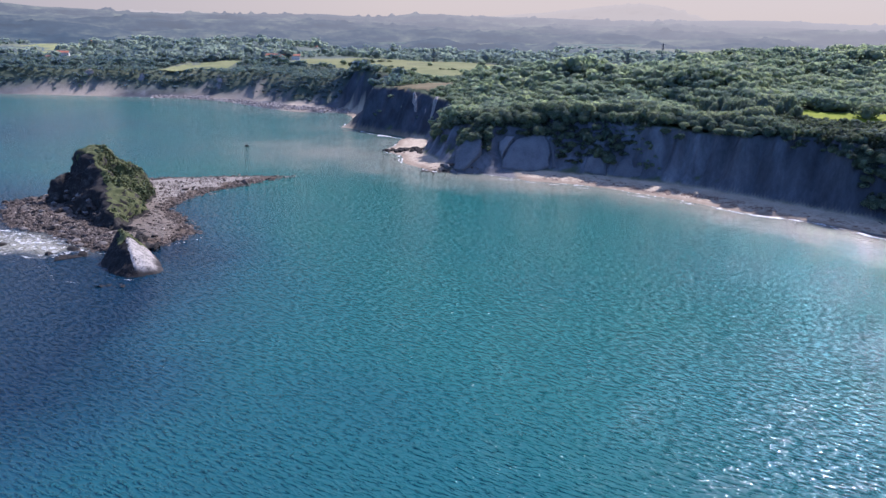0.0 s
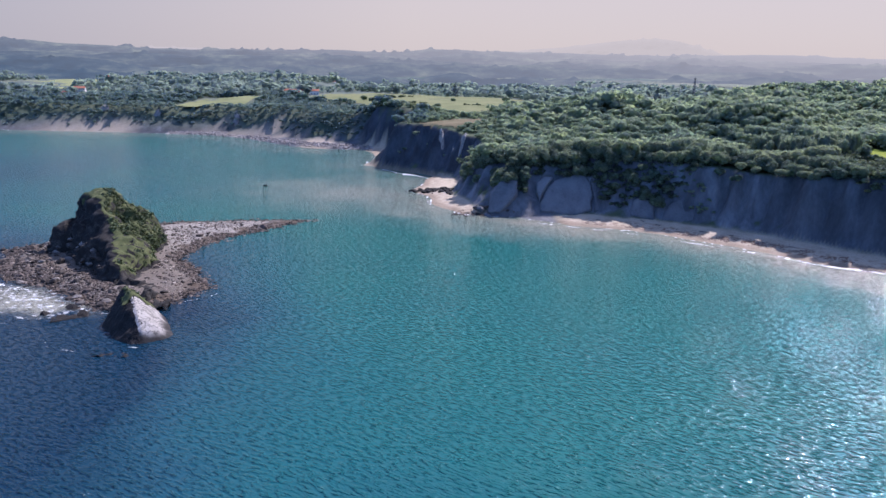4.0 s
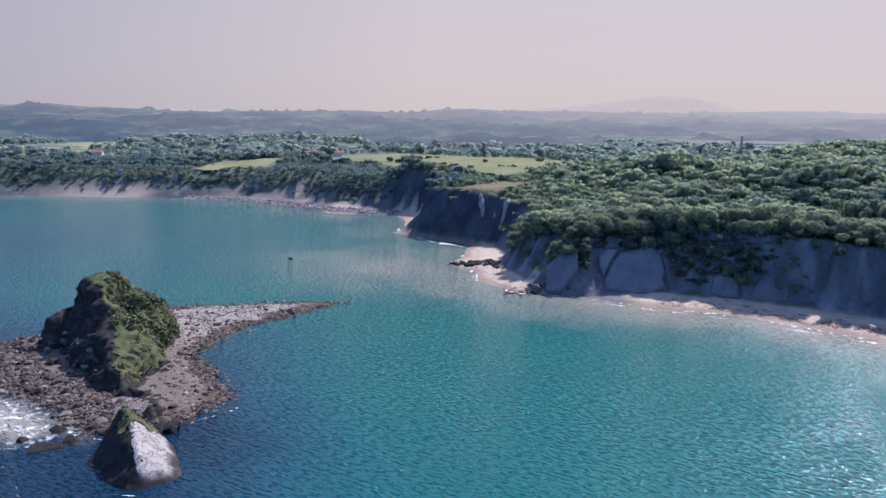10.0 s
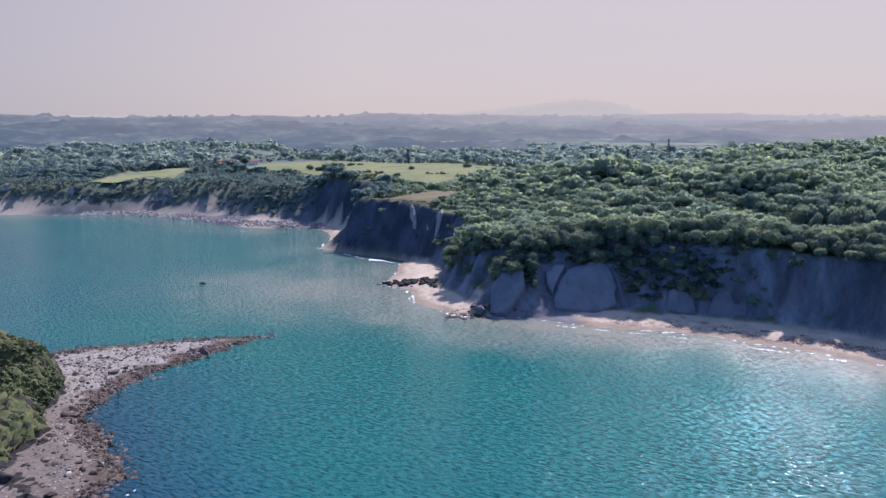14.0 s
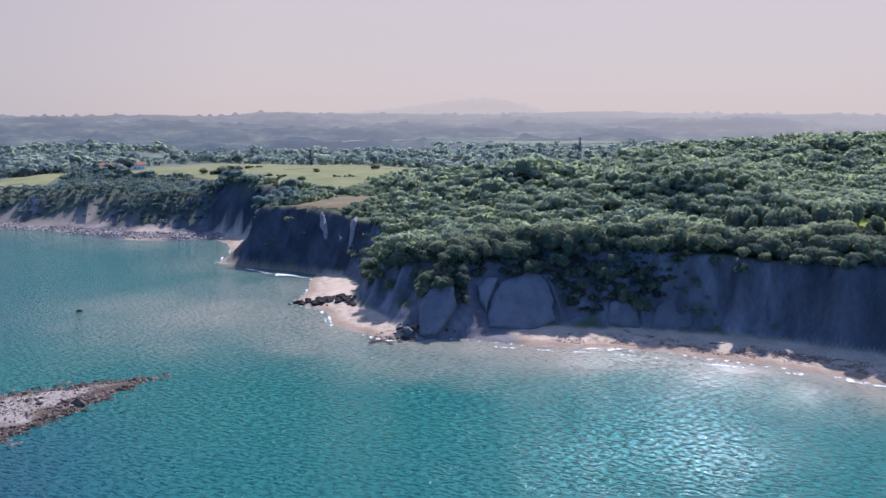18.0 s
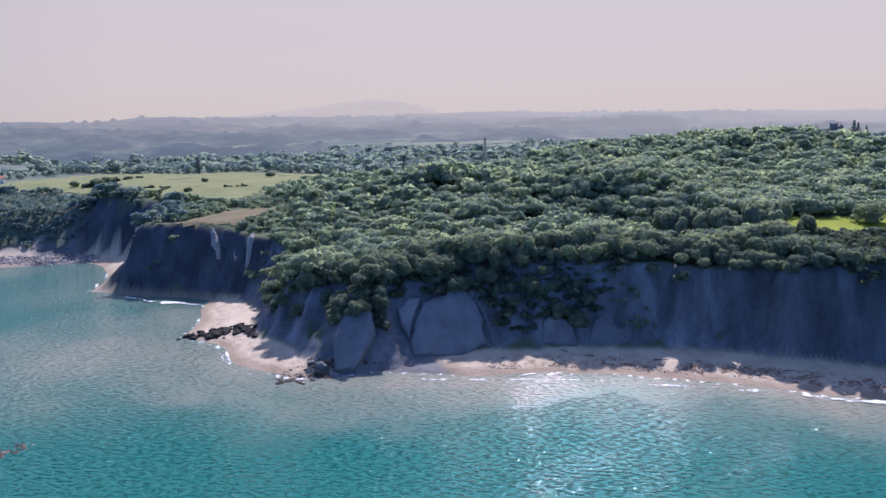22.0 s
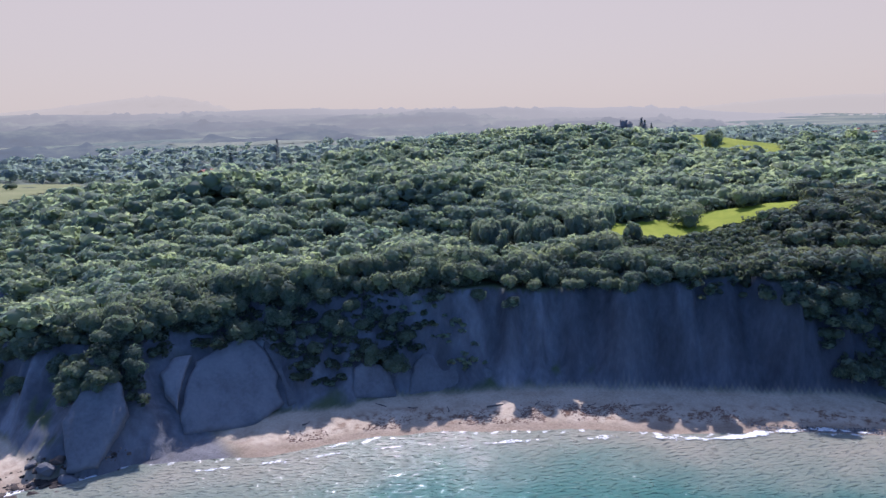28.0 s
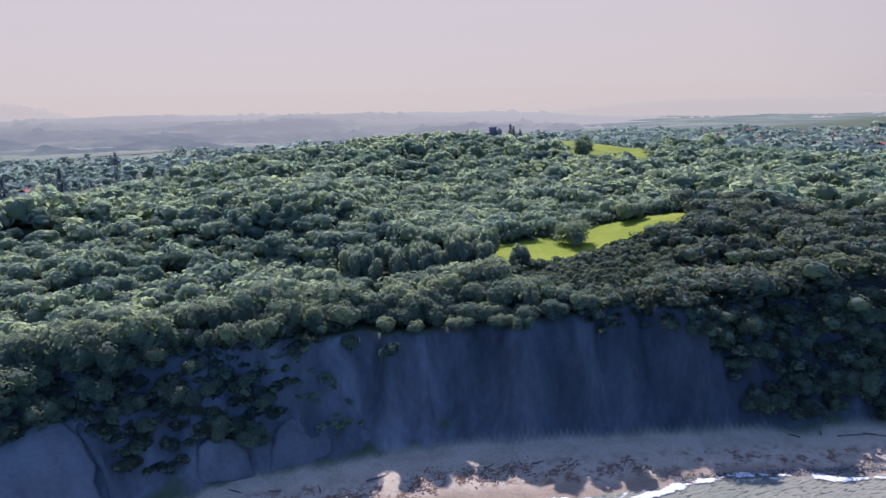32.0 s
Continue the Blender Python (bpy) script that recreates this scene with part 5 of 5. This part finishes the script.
# ---- houses ----
def house(x, y, turn, w, d, h, label, chimneys=1):
    z = float(ground_height(np.array([x]), np.array([y]))[0]) - 0.3
    home = thing("house", pose(x, y, z, 0, 0, turn), label, "house", "white houses in the hills")
    bm = bmesh.new()
    box(bm, -w / 2, w / 2, -d / 2, d / 2, 0, h)
    part("wall", bm, WALL, home)
    bm = bmesh.new()
    o, rise = 0.7, d * 0.24
    prof = [(-d / 2 - o, h - 0.15), (0, h + rise), (d / 2 + o, h - 0.15), (d / 2 + o, h + 0.1), (0, h + rise + 0.28), (-d / 2 - o, h + 0.1)]
    ends = [[bm.verts.new((s * (w / 2 + o), py, pz)) for py, pz in prof] for s in (-1, 1)]
    for k in range(6):
        bm.faces.new((ends[0][k], ends[0][(k + 1) % 6], ends[1][(k + 1) % 6], ends[1][k]))
    bm.faces.new(ends[0][::-1])
    bm.faces.new(ends[1])
    roof = part("roof", bm, TILE, home, "low red clay tile roof")
    for k in range(chimneys):
        bm = bmesh.new()
        box(bm, -w * 0.25 + k * w * 0.5, -w * 0.25 + k * w * 0.5 + 0.8, 0.6, 1.4, h + rise * 0.4, h + rise + 0.9)
        part("chimney", bm, WALL, roof)
    for row in range(max(1, int(h // 2.8))):
        for k in range(int(w // 3)):
            cx = -w / 2 + (k + 0.5) * w / int(w // 3)
            bm = bmesh.new()
            box(bm, cx - 0.5, cx + 0.5, -d / 2 - 0.06, -d / 2 + 0.05, row * 2.8 + 0.9, row * 2.8 + 2.2)
            part("window", bm, GLASS, home)
    return home


house(-230, 984, -8, 24, 11, 5.5, "long low pinkish farmhouse with clay tile roof", 2)
house(-205, 992, 10, 11, 9, 5.0, "small farm building beside the farmhouse")
house(-543, 1040, 12, 15, 10, 6, "white house with red roof among trees", 2)
house(-523, 955, -14, 13, 9, 4.5, "low house with orange tile roof behind scrub")
house(-640, 1330, 5, 16, 9, 6, "white house at the end of a pasture")
house(-480, 1420, 25, 14, 9, 6, "distant white house in the valley")
house(-90, 1500, -5, 16, 10, 6, "distant white house between fields")
house(40, 1560, 15, 14, 10, 6, "distant white house on a slope")
house(186, 858, 20, 14, 10, 6.5, "white house with tile roof rising from the wood", 2)
house(-300, 1650, 0, 18, 10, 6, "distant white house in the valley")
rnd = random.Random(23)
for k in range(44):   # the little town beyond the castle hill
    a, dist = radians(rnd.uniform(64, 84)), rnd.uniform(820, 1500)
    house(8 + dist * math.sin(a), 270 + dist * math.cos(a), rnd.uniform(-40, 40), rnd.uniform(11, 20), rnd.uniform(9, 12), rnd.uniform(5.5, 9), "pale town house with clay tile roof in haze")


# ---- lattice mast behind the wood ----
def lattice_mast(x, y, tall, label):
    z = float(ground_height(np.array([x]), np.array([y]))[0]) - 0.3
    mast = thing("lattice_mast", pose(x, y, z), label, "mast")

    def bar(bm, a, b, r):
        a, b = Vector(a), Vector(b)
        bmesh.ops.create_cone(bm, cap_ends=True, segments=5, radius1=r, radius2=r, depth=(b - a).length,
                              matrix=Matrix.Translation((a + b) / 2) @ (b - a).to_track_quat("Z", "Y").to_matrix().to_4x4())

    def half(h):
        return 1.7 - 1.3 * h / tall

    for sx_, sy_ in ((-1, -1), (1, -1), (1, 1), (-1, 1)):
        bm = bmesh.new()
        bar(bm, (sx_ * half(0), sy_ * half(0), 0), (sx_ * half(tall), sy_ * half(tall), tall), 0.16)
        part("leg", bm, STEEL, mast)
    ring = ((-1, -1), (1, -1), (1, 1), (-1, 1))
    for k in range(8):
        lo, hi = tall * k / 8, tall * (k + 1) / 8
        bm = bmesh.new()
        for (ax, ay), (bx, by) in zip(ring, ring[1:] + ring[:1]):
            bar(bm, (ax * half(lo), ay * half(lo), lo), (bx * half(hi), by * half(hi), hi), 0.09)
            bar(bm, (ax * half(hi), ay * half(hi), hi), (bx * half(hi), by * half(hi), hi), 0.09)
        part("brace", bm, STEEL, mast)
    for k, h in enumerate((0.86, 0.97)):
        bm = bmesh.new()
        bar(bm, (-2.4, 0, tall * h), (2.4, 0, tall * h), 0.18)
        part("cross_arm", bm, STEEL, mast)


lattice_mast(243, 841, 31.0, "thin dark steel lattice mast above the trees")


# ---- the castle on the hill ----
cz = float(ground_height(np.array([521.0]), np.array([691.0]))[0])
castle = thing("castle", pose(521, 691, cz - 0.5, 0, 0, -48) @ Matrix.Diagonal((0.72, 0.72, 0.72, 1)), "grey stone castle with square tower above the wood", "castle")
bm = bmesh.new()
box(bm, -16, 12, -6, 8, 0, 9)
part("main_wing", bm, STONE, castle)
for cx, cy, rad, top in ((-16, -6, 3.2, 11), (12, -6, 3.6, 12), (-16, 8, 3.0, 10.5)):
    bm = bmesh.new()
    bmesh.ops.create_cone(bm, cap_ends=True, segments=18, radius1=rad, radius2=rad * 0.96, depth=top, matrix=Matrix.Translation((cx, cy, top / 2)))
    tower = part("round_tower", bm, STONE, castle)
    bm = bmesh.new()
    bmesh.ops.create_cone(bm, cap_ends=True, segments=18, radius1=rad + 0.5, radius2=0.05, depth=3.5, matrix=Matrix.Translation((cx, cy, top + 1.75)))
    part("tower_roof", bm, STONE, tower, "pointed slate roof")
bm = bmesh.new()
box(bm, 0, 9, -2, 7, 0, 15.5)
keep = part("square_tower", bm, STONE, castle)
for k in range(4):
    for s in range(4):
        bm = bmesh.new()
        px, py = [(0.6 + 2.5 * k, -1.7), (0.6 + 2.5 * k, 6.7), (0.3, -1.4 + 2.5 * k), (8.7, -1.4 + 2.5 * k)][s]
        box(bm, px - 0.6, px + 0.6, py - 0.6, py + 0.6, 15.4, 16.6)
        part("merlon", bm, STONE, keep)
for k in range(7):
    bm = bmesh.new()
    box(bm, -14 + 3.6 * k, -12.8 + 3.6 * k, -6.12, -5.9, 4.5, 6.5)
    part("window", bm, GLASS, castle)


# ---- foam and breakers ----
def foam_ribbon(line, width, thick, label, lift=0.12, seed=0):
    pts = []
    for (ax, ay), (bx, by) in zip(line, line[1:]):
        n = max(2, int(math.hypot(bx - ax, by - ay) / 1.2))
        pts += [(ax + (bx - ax) * k / n, ay + (by - ay) * k / n) for k in range(n)]
    p = np.array(pts + [line[-1]])
    for _ in range(6):
        p[1:-1] = 0.25 * p[:-2] + 0.5 * p[1:-1] + 0.25 * p[2:]
    d = np.gradient(p, axis=0)
    d /= np.linalg.norm(d, axis=1)[:, None]
    nrm = np.stack([-d[:, 1], d[:, 0]], 1)
    along = np.linspace(0, len(p) * 0.12, len(p))
    p = p + nrm * (1.1 * fractal(along, 0 * along, 60 + seed, 3))[:, None]
    wide = width * (0.75 + 0.45 * fractal(along * 1.7, 0 * along + 3, 70 + seed, 2)) * np.minimum(1, np.minimum(np.arange(len(p)), np.arange(len(p))[::-1]) / 6.0)
    rows, tk = [], []
    for s in np.linspace(-1, 1, 9):
        q = p + nrm * (s * wide)[:, None]
        rows.append(np.stack([q[:, 0], q[:, 1], np.full(len(p), 0.05 + lift * (1 - s * s))], 1))
        tk.append(np.full(len(p), thick * (1 - abs(s) ** 1.5)) * (0.75 + 0.35 * wobble(along * 2, 0 * along, 80 + seed)))
    ob = new("breaking_wave", mesh_from("breaking_wave", np.concatenate(rows), grid_faces(9, len(p)), [FOAM], True, {"thick": np.concatenate(tk)}))
    return tagged(ob, label, "foam", kind="structure")


foam_ribbon([(-72, 590), (-60, 575), (-46, 566), (-36, 556)], 3.6, 0.62, "white breaker rolling in at the headland", 0.5, 1)
foam_ribbon([(-34, 552), (-32, 535), (-46, 508)], 1.5, 0.3, "thin white swash line in the cove", 0.06, 2)
foam_ribbon([(-38, 496), (-33, 480), (-29, 458), (-20, 442)], 1.5, 0.3, "thin white swash line in the cove", 0.06, 3)
foam_ribbon([(30, 420), (50, 409), (77, 398), (93, 388), (108, 378)], 2.2, 0.36, "white wash along the bright beach", 0.1, 4)
foam_ribbon([(100, 384), (130, 364), (157, 342), (181, 330)], 2.3, 0.4, "white wave breaking along the beach", 0.25, 5)
foam_ribbon([(150, 348), (181, 329), (203, 300), (245, 252), (300, 187)], 2.4, 0.62, "white wave breaking along the beach", 0.3, 6)
foam_ribbon([(60, 402), (90, 386), (120, 367)], 0.8, 0.35, "faint line of foam off the beach", 0.05, 7)
foam_ribbon([(-520, 806), (-398, 805), (-274, 800), (-200, 748), (-161, 719), (-116, 706)], 1.2, 0.4, "thin surf line under the far shore", 0.1, 8)
for k, line in enumerate([[(-206, 300), (-190, 292), (-172, 286)], [(-196, 296), (-176, 280), (-160, 274)], [(-186, 284), (-168, 272), (-152, 268)], [(-170, 262), (-160, 257), (-150, 256)],
                          [(-190, 262), (-180, 258), (-172, 258)], [(-160, 250), (-152, 246), (-146, 247)], [(-150, 276), (-142, 264), (-132, 262)], [(-116, 236), (-106, 235), (-101, 240)],
                          [(-112, 276), (-104, 282), (-100, 290)], [(-142, 238), (-134, 232), (-126, 232)], [(-206, 276), (-198, 270), (-190, 270)]]):
    foam_ribbon(line, [4.2, 5.2, 4.6, 1.6, 1.2, 1.4, 2.4, 1.2, 1.2, 1.0, 1.6][k], 0.38, "white froth swirling round the islet rocks", 0.1, 20 + k)
foam_ribbon([(-96, 410), (-90, 412), (-82, 413)], 0.5, 0.5, "small white ripple at the tip of the spit", 0.05, 40)


# ---- driftwood on the beach ----
def driftlog(x, y, long, turn, thick=0.22):
    rnd = random.Random(int(x * 7 + y))
    bm = bmesh.new()
    rings = []
    for k in range(7):
        u = k / 6
        c = Vector((long * (u - 0.5), 0.25 * math.sin(u * 3 + x), 0.12 * math.sin(u * 4 + y)))
        q = thick * (1.1 - 0.6 * u) * rnd.uniform(0.85, 1.15)
        rings.append([bm.verts.new(c + Vector((0, math.cos(a * 1.047) * q, math.sin(a * 1.047) * q))) for a in range(6)])
    for lo, hi in zip(rings, rings[1:]):
        for k in range(6):
            bm.faces.new((lo[k], lo[(k + 1) % 6], hi[(k + 1) % 6], hi[k]))
    bm.faces.new(rings[0][::-1])
    bm.faces.new(rings[-1])
    z = float(ground_height(np.array([x]), np.array([y]))[0])
    tagged(part("driftwood_log", bm, DRIFT, None, "", pose(x, y, z + thick * 0.7, 0, 0, turn)), "weathered driftwood log stranded on the sand", "driftwood", "driftwood on the beach")


for x, y, s, turn in [(217, 314, 9, -42), (221, 309, 7, -60), (213, 321, 4, 10), (89, 419, 4.5, -70), (118, 397, 9, -18), (128, 391, 4, 30), (104, 405, 3.5, 60), (150, 371, 4, -30), (206, 326, 3, 80), (66, 423, 3, 20), (96, 412, 3.2, -40), (140, 380, 3, 5)]:
    driftlog(x, y, s, turn)


# ---- seaweed wrack ----
r = np.random.RandomState(61)
V, F, n = [], [], 0
for k in range(3600):
    u = r.rand()
    x = 58 + 110 * u
    y = np.interp(x, [58, 93, 127, 168], [413, 402, 383, 353]) + r.normal(0, 3.2) + 3 * wobble(x / 12, 0, 9)
    if wobble(x / 9, y / 5, 66) < -0.15:
        continue
    z = float(ground_height(np.array([x]), np.array([y]))[0])
    if z < 0.5:
        continue
    q, a = r.gamma(2.5, 0.075) + 0.08, r.uniform(0, 6.28)
    ring = np.array([[math.cos(a + j) * q * r.uniform(0.6, 1.6), math.sin(a + j) * q * r.uniform(0.5, 1.0), 0.02] for j in (0, 1.25, 2.5, 3.8, 5.0)])
    V.append(np.vstack([ring + (x, y, z), [[x, y, z + 0.1 + 0.3 * q]]]))
    F.append(np.array([[0, 1, 5], [1, 2, 5], [2, 3, 5], [3, 4, 5], [4, 0, 5]]) + n)
    n += 6
tagged(new("seaweed_wrack", mesh_from("seaweed_wrack", np.concatenate(V), np.concatenate(F), [WEED], False)), "heaps of brown seaweed stranded along the beach", "seaweed", kind="stuff")


# ---- scrub on the islet ----
r = np.random.RandomState(71)
qx, qy = r.uniform(-200, -112, 9000), r.uniform(280, 385, 9000)
qh, qs, qw = isle_rock(qx, qy)
ok = (qh > 4) & (qw > 0) & (qs > 0.08) & (fractal(qx / 8, qy / 8, 73, 3) > -0.12 - 0.7 * smooth(0.3, 0.6, qs) + 0.5 * smooth(8, 2, qw))
canopy("islet_scrub", (qx[ok], qy[ok], qh[ok] - 0.3), 1.7, 40, 0.17, "wind-cut green scrub and grass on the islet", 25, mat=LEAF_TURF)
qh, qr, qq = stack_rock(qx := r.uniform(-140, -105, 900), qy := r.uniform(240, 275, 900))
ok = (qh > 5.5) & (qr < 5 - 0.5 * qq) & (qq > -2.5)
canopy("stack_scrub", (qx[ok][:60], qy[ok][:60], qh[ok][:60] - 0.2), 1.1, 40, 0.16, "olive grass tufts on the stack", 26, mat=LEAF_TURF)
